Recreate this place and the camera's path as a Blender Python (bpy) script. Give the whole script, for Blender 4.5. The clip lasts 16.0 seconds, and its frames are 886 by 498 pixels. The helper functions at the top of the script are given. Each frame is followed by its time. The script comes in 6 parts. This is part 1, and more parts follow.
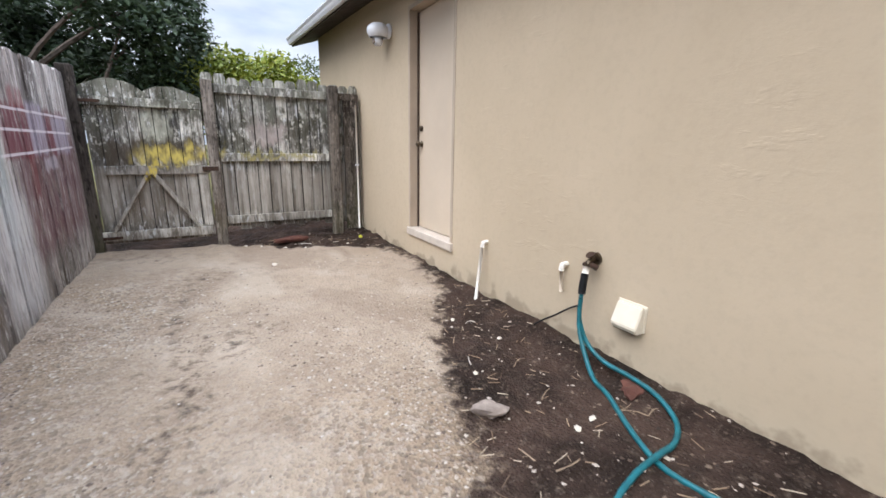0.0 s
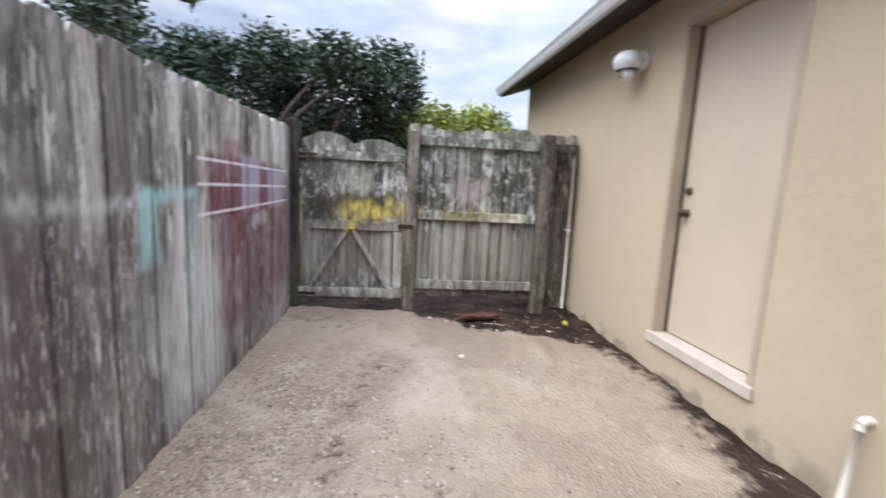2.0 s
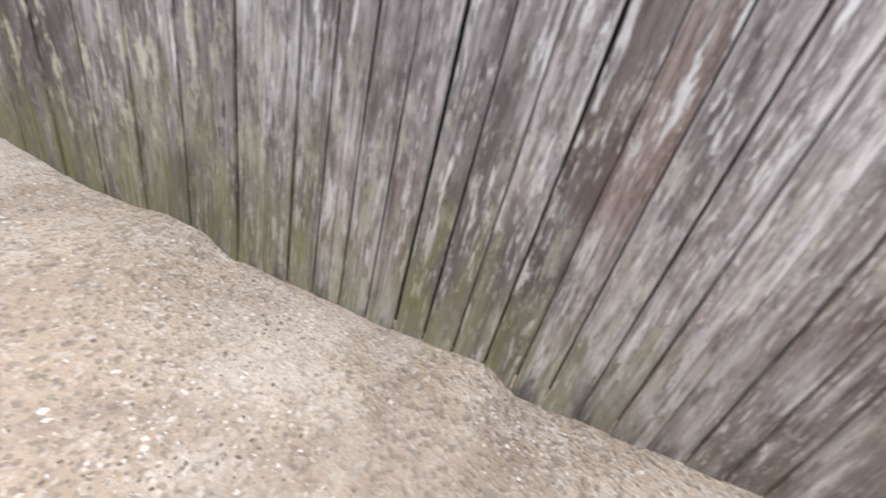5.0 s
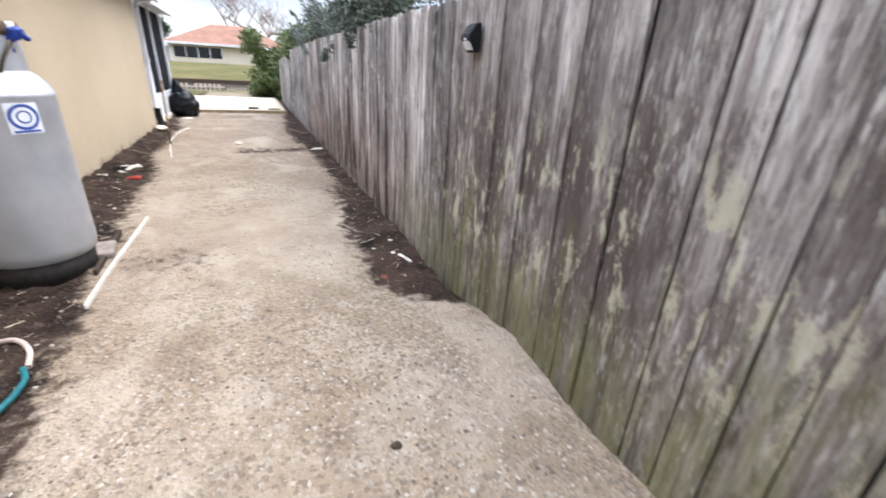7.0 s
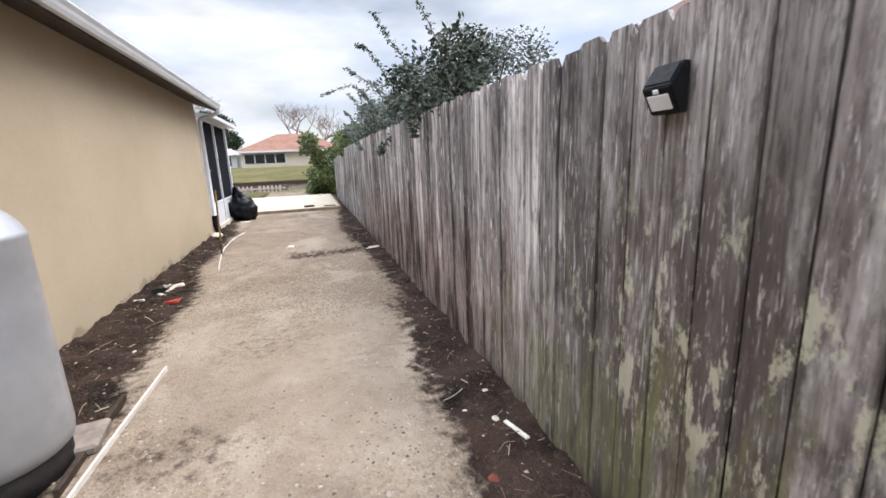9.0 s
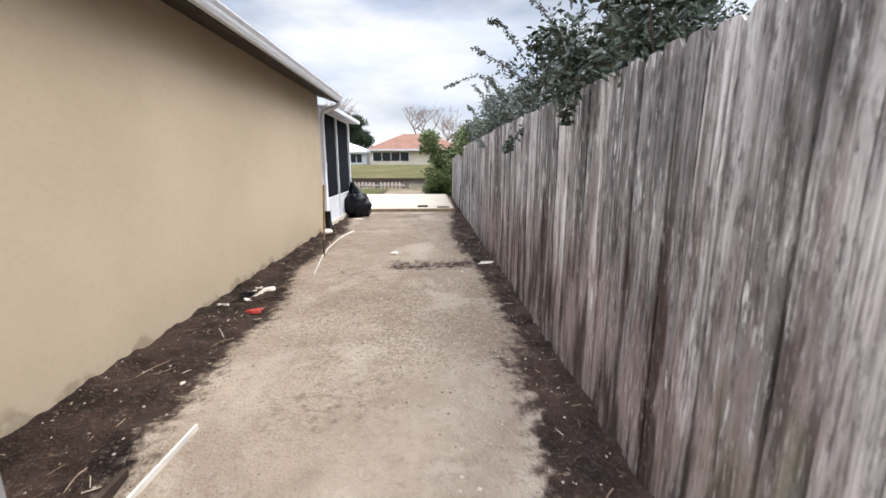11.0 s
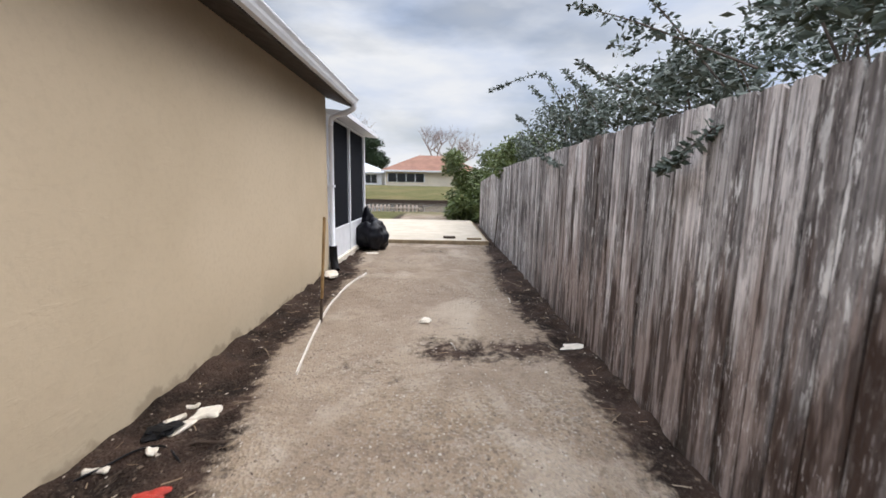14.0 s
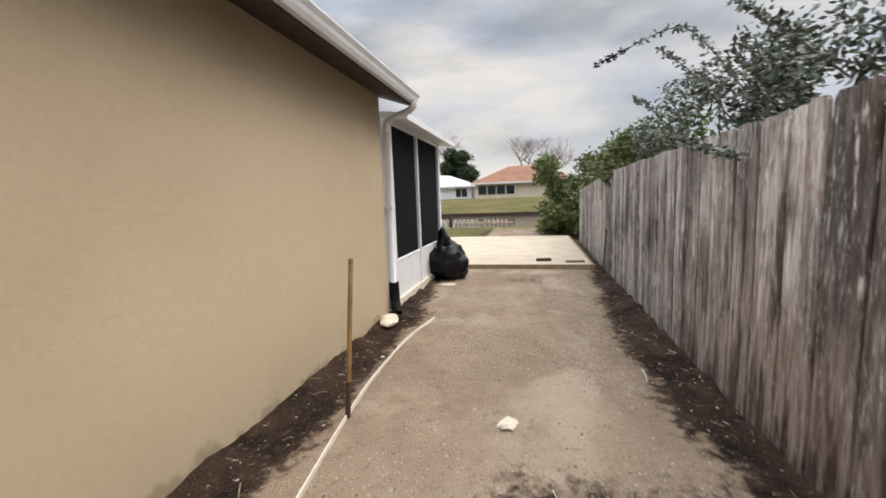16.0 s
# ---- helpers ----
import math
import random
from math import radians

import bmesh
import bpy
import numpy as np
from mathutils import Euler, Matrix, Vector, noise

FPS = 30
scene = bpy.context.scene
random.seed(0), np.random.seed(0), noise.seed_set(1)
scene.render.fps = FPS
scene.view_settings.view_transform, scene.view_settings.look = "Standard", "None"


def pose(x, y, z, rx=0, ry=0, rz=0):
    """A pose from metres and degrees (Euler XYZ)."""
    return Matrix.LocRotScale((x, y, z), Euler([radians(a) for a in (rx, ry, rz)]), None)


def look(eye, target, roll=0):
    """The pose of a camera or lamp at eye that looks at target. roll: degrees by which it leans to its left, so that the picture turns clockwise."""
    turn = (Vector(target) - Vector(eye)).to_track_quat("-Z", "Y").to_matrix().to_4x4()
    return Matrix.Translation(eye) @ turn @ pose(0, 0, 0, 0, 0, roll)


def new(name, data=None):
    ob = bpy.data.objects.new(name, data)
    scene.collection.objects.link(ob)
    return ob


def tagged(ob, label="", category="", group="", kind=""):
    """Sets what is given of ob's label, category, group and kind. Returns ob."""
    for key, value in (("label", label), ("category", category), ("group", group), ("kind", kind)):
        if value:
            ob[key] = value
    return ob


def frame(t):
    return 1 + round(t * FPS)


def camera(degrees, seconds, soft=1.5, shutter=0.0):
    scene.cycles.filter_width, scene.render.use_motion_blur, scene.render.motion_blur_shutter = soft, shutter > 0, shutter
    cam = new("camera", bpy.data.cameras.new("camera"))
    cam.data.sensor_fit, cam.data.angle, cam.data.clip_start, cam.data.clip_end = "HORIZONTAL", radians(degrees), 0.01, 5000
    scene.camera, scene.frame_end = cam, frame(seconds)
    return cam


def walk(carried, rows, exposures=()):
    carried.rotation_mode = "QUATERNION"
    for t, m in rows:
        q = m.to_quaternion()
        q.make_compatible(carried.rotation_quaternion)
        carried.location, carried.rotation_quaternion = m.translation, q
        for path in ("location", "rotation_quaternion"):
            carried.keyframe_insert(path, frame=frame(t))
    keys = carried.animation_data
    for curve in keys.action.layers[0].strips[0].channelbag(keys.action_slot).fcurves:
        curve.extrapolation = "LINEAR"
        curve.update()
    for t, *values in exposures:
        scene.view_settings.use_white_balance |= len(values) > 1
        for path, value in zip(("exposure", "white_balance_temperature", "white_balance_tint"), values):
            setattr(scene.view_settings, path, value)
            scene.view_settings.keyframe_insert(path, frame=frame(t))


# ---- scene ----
cam = camera(94.2, 16.0, soft=1.6, shutter=0.25)
PATH = [
    (0, (0.61, 1.007, 1.156), (1.579, 2.689, 0.676), 0.9),
    (0.5, (0.649, 1.347, 1.15), (1.622, 3.029, 0.678), 2.4),
    (1, (0.667, 1.645, 1.152), (1.467, 3.373, 0.54), 2.5),
    (1.5, (0.644, 2.012, 1.195), (1.348, 3.834, 0.766), 0.1),
    (2, (0.61, 2.235, 1.247), (0.826, 4.204, 0.973), 2.9),
    (2.5, (0.661, 2.35, 1.243), (-0.049, 4.191, 0.916), 11.2),
    (3, (0.703, 2.337, 1.22), (-0.263, 3.957, 0.558), 14.3),
    (3.5, (0.79, 2.318, 1.224), (-0.333, 3.582, 0.156), 15.2),
    (4, (0.81, 2.331, 1.258), (-0.756, 2.837, 0.121), 11.2),
    (4.2, (0.825, 2.26, 1.24), (-0.85, 2.49, 0.15), 14.5),
    (6.3, (0.878, 0.624, 1.229), (-0.482, -0.516, 0.306), 3.4),
    (6.5, (0.813, 0.542, 1.248), (-0.411, -0.775, 0.374), 3.8),
    (7, (0.66, 0.289, 1.301), (-0.112, -1.383, 0.521), 3.2),
    (7.5, (0.695, 0.025, 1.307), (0.155, -1.805, 0.706), 1.5),
    (8, (0.683, -0.278, 1.319), (0.114, -2.131, 0.828), -0.5),
    (8.5, (0.6, -0.59, 1.348), (0.043, -2.466, 0.934), -0.8),
    (9, (0.561, -0.85, 1.317), (-0.024, -2.713, 0.887), -2.4),
    (9.5, (0.53, -1.15, 1.313), (-0.043, -3.006, 0.836), -1.2),
    (10, (0.415, -1.389, 1.302), (0.173, -3.323, 0.853), 1.5),
    (10.2, (0.375, -1.50, 1.285), (0.246, -3.444, 0.834), 1.5),
    (12.3, (0.672, -2.835, 1.299), (0.666, -4.809, 0.981), -1.9),
    (12.5, (0.697, -2.968, 1.328), (0.708, -4.936, 0.97), -4.4),
    (13, (0.751, -3.355, 1.303), (0.81, -5.334, 1.022), -3.7),
    (13.5, (0.772, -3.68, 1.316), (0.96, -5.633, 0.93), -2.2),
    (14, (0.818, -4.0, 1.313), (0.807, -5.976, 1.006), 1.1),
    (14.5, (0.845, -4.385, 1.298), (0.928, -6.368, 1.051), -0.7),
    (15, (0.849, -4.756, 1.311), (1.159, -6.709, 1.01), -2.7),
    (15.5, (0.873, -5.115, 1.334), (1.125, -7.072, 1.007), -5.1),
    (16, (0.791, -5.529, 1.348), (1.225, -7.466, 1.104), -2.1),
]
EXPOSURES = [(0.0, 0.36, 6370, 10), (2.0, 0.38, 6320, 10), (3.0, 0.64, 7070, 10), (4.0, 0.98, 6620, 10), (6.5, 0.95, 6470, 10), (7.0, 0.68, 6520, 10), (7.6, 0.54, 6520, 10), (8.5, 0.34, 6670, 10), (10.0, 0.34, 6820, 10), (13.0, 0.19, 6570, 10), (14.5, -0.02, 7020, 10), (15.5, -0.06, 7520, 10), (16.0, -0.08, 7620, 10)]
walk(cam, [(t, look(eye, target, roll)) for t, eye, target, roll in PATH], EXPOSURES)

# ---- light ----
world = bpy.data.worlds.new("overcast_sky")
scene.world = world
world.use_nodes = True
wn = world.node_tree
wn.nodes.clear()
SUN_EL, SUN_AZ = 50, 248
sky = wn.nodes.new("ShaderNodeTexSky")
sky.sky_type, sky.sun_disc = "NISHITA", False
sky.sun_elevation, sky.sun_rotation = radians(SUN_EL), radians(SUN_AZ)
sky.air_density, sky.dust_density, sky.ozone_density = 1.0, 2.0, 1.5
w_co = wn.nodes.new("ShaderNodeTexCoord")
w_map = wn.nodes.new("ShaderNodeMapping")
w_map.inputs["Scale"].default_value = (1.0, 1.0, 3.2)
w_noise = wn.nodes.new("ShaderNodeTexNoise")
w_noise.inputs["Scale"].default_value, w_noise.inputs["Detail"].default_value = 2.1, 6.0
w_noise.inputs["Roughness"].default_value = 0.52
w_ramp = wn.nodes.new("ShaderNodeValToRGB")
w_ramp.color_ramp.elements[0].position, w_ramp.color_ramp.elements[1].position = 0.34, 0.54
w_ramp.color_ramp.elements[0].color = (0.42, 0.42, 0.42, 1)
w_tone = wn.nodes.new("ShaderNodeTexNoise")
w_tone.inputs["Scale"].default_value, w_tone.inputs["Detail"].default_value = 3.4, 5.0
w_grey = wn.nodes.new("ShaderNodeValToRGB")
w_grey.color_ramp.elements[0].position, w_grey.color_ramp.elements[1].position = 0.32, 0.66
w_grey.color_ramp.elements[0].color, w_grey.color_ramp.elements[1].color = (6.6, 8.0, 10.9, 1), (10.6, 11.1, 12.0, 1)
w_mix = wn.nodes.new("ShaderNodeMix")
w_mix.data_type = "RGBA"
# an overcast sky is several times brighter overhead than at the horizon
w_sep = wn.nodes.new("ShaderNodeSeparateXYZ")
w_up = wn.nodes.new("ShaderNodeMapRange")
w_up.interpolation_type = "SMOOTHSTEP"
for i, v in zip((1, 2, 3, 4), (0.36, 0.80, 0.77, 3.6)):
    w_up.inputs[i].default_value = v
w_lift = wn.nodes.new("ShaderNodeVectorMath")
w_lift.operation = "SCALE"
wn.links.new(w_co.outputs["Generated"], w_sep.inputs[0])
wn.links.new(w_sep.outputs[2], w_up.inputs[0])
wn.links.new(w_up.outputs[0], w_lift.inputs["Scale"])
w_bg = wn.nodes.new("ShaderNodeBackground")
w_bg.inputs["Strength"].default_value = 0.1
w_out = wn.nodes.new("ShaderNodeOutputWorld")
for a, b in ((w_co.outputs["Generated"], w_map.inputs[0]), (w_map.outputs[0], w_noise.inputs["Vector"]), (w_map.outputs[0], w_tone.inputs["Vector"]),
             (w_noise.outputs[0], w_ramp.inputs[0]), (w_tone.outputs[0], w_grey.inputs[0]), (w_ramp.outputs[0], w_mix.inputs[0]),
             (sky.outputs[0], w_mix.inputs[6]), (w_grey.outputs[0], w_mix.inputs[7]), (w_mix.outputs[2], w_lift.inputs[0]), (w_lift.outputs[0], w_bg.inputs[0]), (w_bg.outputs[0], w_out.inputs[0])):
    wn.links.new(a, b)
sun = new("sun", bpy.data.lights.new("sun", "SUN"))
sun.data.energy, sun.data.angle, sun.data.color = 1.5, radians(50), (1.0, 0.95, 0.88)
az = radians(SUN_AZ)
sun.matrix_world = look(Vector((math.sin(az), math.cos(az), math.tan(radians(SUN_EL)))) * 20, (0, 0, 0))


# ---- materials ----
class Shade:
    """A node material in the making."""

    def __init__(self, name, rough=0.8, metal=0.0, spec=0.3):
        self.m = bpy.data.materials.new(name)
        self.m.use_nodes = True
        self.t = self.m.node_tree
        self.b = self.t.nodes["Principled BSDF"]
        self.b.inputs["Roughness"].default_value = rough
        self.b.inputs["Metallic"].default_value = metal
        self.b.inputs["Specular IOR Level"].default_value = spec

    def put(self, v, socket):
        if isinstance(v, bpy.types.NodeSocket):
            self.t.links.new(v, socket)
        else:
            if socket.type == "RGBA" and len(v) == 3:
                v = (*v, 1)
            socket.default_value = v

    def coords(self, scale=(1, 1, 1), kind="Object", shift=None):
        c = self.t.nodes.new("ShaderNodeTexCoord").outputs[kind] if kind != "World" else self.t.nodes.new("ShaderNodeNewGeometry").outputs["Position"]
        mp = self.t.nodes.new("ShaderNodeMapping")
        self.put(c, mp.inputs["Vector"])
        mp.inputs["Scale"].default_value = scale
        if shift is not None:
            self.put(shift, mp.inputs["Location"])
        return mp.outputs[0]

    def rand(self):
        return self.t.nodes.new("ShaderNodeObjectInfo").outputs["Random"]

    def noise(self, co, scale, detail=4.0, rough=0.55, warp=0.0):
        n = self.t.nodes.new("ShaderNodeTexNoise")
        self.put(co, n.inputs["Vector"])
        for k, v in (("Scale", scale), ("Detail", detail), ("Roughness", rough), ("Distortion", warp)):
            n.inputs[k].default_value = v
        return n.outputs[0]

    def cells(self, co, scale, feature="F1", out=0):
        n = self.t.nodes.new("ShaderNodeTexVoronoi")
        n.feature = feature
        self.put(co, n.inputs["Vector"])
        n.inputs["Scale"].default_value = scale
        return n.outputs[out]

    def ramp(self, v, lo, hi, a=0.0, b=1.0):
        n = self.t.nodes.new("ShaderNodeMapRange")
        n.interpolation_type = "SMOOTHSTEP"
        self.put(v, n.inputs[0])
        for i, x in zip((1, 2, 3, 4), (lo, hi, a, b)):
            n.inputs[i].default_value = x
        return n.outputs[0]

    def math(self, op, a, b=0.0, c=0.0):
        n = self.t.nodes.new("ShaderNodeMath")
        n.operation = op
        for i, x in enumerate((a, b, c)):
            self.put(x, n.inputs[i])
        return n.outputs[0]

    def mix(self, f, a, b, blend="MIX"):
        n = self.t.nodes.new("ShaderNodeMix")
        n.data_type, n.blend_type = "RGBA", blend
        for x, i in ((f, 0), (a, 6), (b, 7)):
            self.put(x, n.inputs[i])
        return n.outputs[2]

    def xyz(self, co):
        n = self.t.nodes.new("ShaderNodeSeparateXYZ")
        self.put(co, n.inputs[0])
        return n.outputs[0], n.outputs[1], n.outputs[2]

    def attr(self, name):
        n = self.t.nodes.new("ShaderNodeAttribute")
        n.attribute_name = name
        return n.outputs["Fac"]

    def bump(self, h, depth, strength=1.0):
        n = self.t.nodes.new("ShaderNodeBump")
        n.inputs["Strength"].default_value, n.inputs["Distance"].default_value = strength, depth
        self.put(h, n.inputs["Height"])
        if self.b.inputs["Normal"].is_linked:
            self.t.links.new(self.b.inputs["Normal"].links[0].from_socket, n.inputs["Normal"])
        self.t.links.new(n.outputs[0], self.b.inputs["Normal"])

    def done(self, col, rough=None):
        self.put(col, self.b.inputs["Base Color"])
        if rough is not None:
            self.put(rough, self.b.inputs["Roughness"])
        return self.m


def plain(name, col, rough=0.6, metal=0.0, vary=0.15, scale=8.0, relief=0.0, spec=0.3):
    """A surface of one colour with soft blotches, fine grain and a little wear."""
    s = Shade(name, rough, metal, spec)
    co = s.coords()
    dark = tuple(c * (1 - vary) for c in col)
    light = tuple(min(1, c * (1 + vary)) for c in col)
    c1 = s.mix(s.ramp(s.noise(co, scale), 0.3, 0.7), dark, light)
    c2 = s.mix(s.ramp(s.noise(co, scale * 9, 3), 0.45, 0.75, 0, 0.35), c1, dark)
    if relief:
        s.bump(s.noise(co, scale * 12, 5), relief, 0.6)
    return s.done(c2, s.ramp(s.noise(co, scale * 3), 0.3, 0.7, max(0, rough - 0.1), min(1, rough + 0.1)))


def stucco_paint():
    s = Shade("stucco_paint", 0.92, 0, 0.15)
    co = s.coords()
    big = s.noise(co, 0.7, 3)
    c = s.mix(s.ramp(big, 0.3, 0.7), (0.465, 0.376, 0.264), (0.525, 0.428, 0.308))
    c = s.mix(s.ramp(s.noise(co, 26, 4), 0.42, 0.72, 0, 0.22), c, (0.40, 0.32, 0.23))
    x, y, z = s.xyz(co)
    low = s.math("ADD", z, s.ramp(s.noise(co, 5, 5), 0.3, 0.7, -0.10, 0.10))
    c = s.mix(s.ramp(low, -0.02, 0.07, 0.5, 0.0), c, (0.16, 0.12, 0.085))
    c = s.mix(s.ramp(low, 0.0, 0.30, 0.12, 0.0), c, (0.42, 0.37, 0.26))
    # trowel skips: raised flat patches with broken edges
    skip = s.ramp(s.noise(s.coords((1, 0.8, 2.4)), 6.0, 6, 0.60, 0.4), 0.54, 0.66)
    where = s.math("MULTIPLY", s.ramp(s.noise(co, 1.1, 2), 0.40, 0.56), s.ramp(y, -2.5, 0.5, 0.5, 1.0))
    edge = s.math("MULTIPLY", skip, where)
    s.bump(s.noise(co, 55, 6, 0.6), 0.004, 0.22)
    s.bump(edge, 0.004, 0.28)
    return s.done(c)


def weathered_wood(name, base, light, brown, graffiti=False, gate=False):
    """Bare boards gone grey: long streaks, brown stains, algae near the soil."""
    s = Shade(name, 0.9, 0, 0.15)
    r = s.rand()
    cmb = s.t.nodes.new("ShaderNodeCombineXYZ")
    s.put(s.math("MULTIPLY", r, 37.0), cmb.inputs[0])
    s.put(s.math("MULTIPLY", r, 91.0), cmb.inputs[1])
    s.put(s.math("MULTIPLY", r, 53.0), cmb.inputs[2])
    grain = s.coords((60, 60, 2.6), shift=cmb.outputs[0])
    streak = s.coords((14, 14, 1.2), shift=cmb.outputs[0])
    blot = s.coords((3, 3, 1.4), shift=cmb.outputs[0])
    wco = s.coords((1, 1, 1), "World")
    c = s.mix(s.ramp(s.noise(streak, 1.0, 5, 0.65), 0.36, 0.62), base, light)
    c = s.mix(s.ramp(s.noise(s.coords((34, 34, 1.1), shift=cmb.outputs[0]), 1.0, 4, 0.6), 0.50, 0.64, 0, 0.75), c, light)
    c = s.mix(s.ramp(s.noise(grain, 1.0, 4, 0.65), 0.46, 0.72, 0, 0.75), c, tuple(v * 0.28 for v in base))
    c = s.mix(s.ramp(s.noise(s.coords((22, 22, 9), shift=cmb.outputs[0]), 1.0, 5, 0.7), 0.50, 0.64, 0, 0.75), c, tuple(v * 0.40 for v in base))
    c = s.mix(s.ramp(s.noise(s.coords((38, 38, 13), shift=cmb.outputs[0]), 1.0, 4, 0.7), 0.58, 0.68, 0, 0.6), c, light)
    c = s.mix(s.math("MULTIPLY", s.ramp(s.noise(blot, 1.0, 4), 0.46, 0.64), s.ramp(s.noise(wco, 0.9, 3), 0.46, 0.64, 0, 0.8)), c, brown)
    zone = s.coords((1.9, 1.9, 0.8), "World")
    c = s.mix(s.ramp(s.noise(zone, 1.0, 5, 0.65, 0.5), 0.46, 0.66, 0, 0.78), c, tuple(v * 0.30 for v in base))
    c = s.mix(s.ramp(s.noise(s.coords((2.6, 2.6, 0.7), "World", (3, 8, 2)), 1.0, 4, 0.6), 0.60, 0.72, 0, 0.5), c, light)
    knot = s.cells(s.coords((9, 9, 3.1), shift=cmb.outputs[0]), 1.0)
    c = s.mix(s.ramp(knot, 0.05, 0.11, 0.85, 0), c, tuple(v * 0.16 for v in base))
    tone = s.ramp(r, 0, 1, 0.55, 1.36)
    hsv = s.t.nodes.new("ShaderNodeHueSaturation")
    s.put(tone, hsv.inputs["Value"])
    s.put(c, hsv.inputs["Color"])
    c = hsv.outputs[0]
    # dark vertical runs and soaked edges
    c = s.mix(s.math("MULTIPLY", s.ramp(s.noise(s.coords((46, 46, 0.9), shift=cmb.outputs[0]), 1.0, 5, 0.7), 0.53, 0.66, 0, 0.75), s.ramp(s.noise(s.coords((5, 5, 2.2), shift=cmb.outputs[0]), 1.0, 4), 0.40, 0.56)), c, tuple(v * 0.20 for v in base))
    # pale flakes of lichen and scuffs
    c = s.mix(s.math("MULTIPLY", s.ramp(s.noise(s.coords((26, 26, 7), shift=cmb.outputs[0]), 1.0, 4, 0.7), 0.55, 0.63), s.ramp(s.noise(wco, 1.7, 3), 0.38, 0.54)), c, tuple(min(0.66, v * 1.15) for v in light))
    x, y, z = s.xyz(wco)
    if graffiti:
        # browner towards the foot, with a ragged upper edge
        damp = s.math("ADD", z, s.ramp(s.noise(s.coords((11, 11, 1.0), "World"), 1.0, 4, 0.6), 0.25, 0.75, -0.7, 0.7))
        rust = s.mix(s.ramp(s.noise(s.coords((7, 7, 1.0), "World"), 1.0, 4, 0.6), 0.44, 0.56), (0.046, 0.027, 0.019), (0.30, 0.235, 0.205))
        rust = s.mix(s.ramp(s.noise(s.coords((30, 30, 2.0), "World"), 1.0, 5, 0.65), 0.46, 0.62, 0, 0.6), rust, (0.075, 0.048, 0.036))
        c = s.mix(s.math("MULTIPLY", s.ramp(damp, 0.35, 1.25, 0.92, 0.0), s.math("MULTIPLY", s.ramp(y, -3.6, -1.6, 1, 0.2), s.ramp(y, -10.5, -8.0, 0.12, 1))), c, rust)
        # dark brown mixed into the lower boards of one stretch, patchy and ragged
        dark_stretch = s.math("MULTIPLY", s.ramp(y, -2.6, -1.9), s.ramp(y, -0.2, 1.2, 1, 0))
        c = s.mix(s.math("MULTIPLY", s.math("MULTIPLY", dark_stretch, s.ramp(damp, 0.5, 1.5, 0.85, 0.0)), s.ramp(s.noise(s.coords((16, 16, 5), "World"), 1.0, 5, 0.7), 0.30, 0.62, 1.0, 0.15)), c, (0.070, 0.054, 0.042))
        old = s.math("MULTIPLY", s.ramp(y, 2.1, 2.8), s.ramp(y, 3.3, 4.3, 1, 0.3))
        c = s.mix(s.math("MULTIPLY", s.math("MULTIPLY", old, s.ramp(s.noise(s.coords((9, 9, 1.3), "World", (2, 2, 2)), 1.0, 5, 0.65), 0.29, 0.53, 0.0, 0.8)), s.ramp(z, 0.95, 1.5, 1, 0.3)), c, (0.100, 0.073, 0.062))
        # old brown weather stain over a stretch of boards
        worn = s.math("MULTIPLY", s.ramp(y, -2.5, -1.9), s.math("MULTIPLY", s.ramp(y, -1.0, 0.1, 1, 0.4), s.ramp(y, 2.5, 3.3, 1, 0)))
        c = s.mix(s.math("MULTIPLY", s.math("MULTIPLY", worn, s.ramp(z, 0.9, 1.7, 1, 0.4)), s.ramp(s.noise(s.coords((6, 6, 1.2), "World", (4, 1, 6)), 1.0, 6, 0.7, 0.4), 0.42, 0.70, 0.94, 0.20)), c, (0.078, 0.060, 0.052))
    # short raised flakes and pits along the grain
    fleck = s.noise(s.coords((95, 95, 20), shift=cmb.outputs[0]), 1.0, 3, 0.6)
    mottled = s.ramp(s.noise(s.coords((4, 4, 2.5), "World", (6, 2, 1)), 1.0, 4, 0.6), 0.38, 0.58)
    c = s.mix(s.math("MULTIPLY", s.ramp(fleck, 0.57, 0.66, 0, 0.5), mottled), c, tuple(min(0.75, v * 1.15) for v in light))
    c = s.mix(s.ramp(fleck, 0.32, 0.42, 0.65, 0), c, tuple(v * 0.25 for v in base))
    if graffiti:
        # crusts of pale lichen on the lower boards
        crust = s.math("MULTIPLY", s.math("MULTIPLY", s.ramp(y, -2.6, -1.9), s.ramp(y, -0.4, 0.6, 1, 0.35)), s.math("MULTIPLY", s.ramp(z, 0.25, 0.5), s.ramp(z, 0.95, 1.3, 1, 0.1)))
        c = s.mix(s.math("MULTIPLY", crust, s.ramp(s.noise(s.coords((13, 13, 4.5), "World", (1, 1, 4)), 1.0, 6, 0.72), 0.53, 0.60, 0, 0.8)), c, (0.46, 0.43, 0.32))
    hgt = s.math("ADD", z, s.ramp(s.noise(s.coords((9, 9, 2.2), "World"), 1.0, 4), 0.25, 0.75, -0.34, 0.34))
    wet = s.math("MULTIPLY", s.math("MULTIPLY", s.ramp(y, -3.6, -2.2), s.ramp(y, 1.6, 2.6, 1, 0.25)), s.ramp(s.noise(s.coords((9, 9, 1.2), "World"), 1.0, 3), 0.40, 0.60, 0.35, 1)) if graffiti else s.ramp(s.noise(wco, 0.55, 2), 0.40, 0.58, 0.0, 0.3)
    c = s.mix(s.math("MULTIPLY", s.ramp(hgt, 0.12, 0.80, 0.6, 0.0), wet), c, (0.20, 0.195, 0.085))
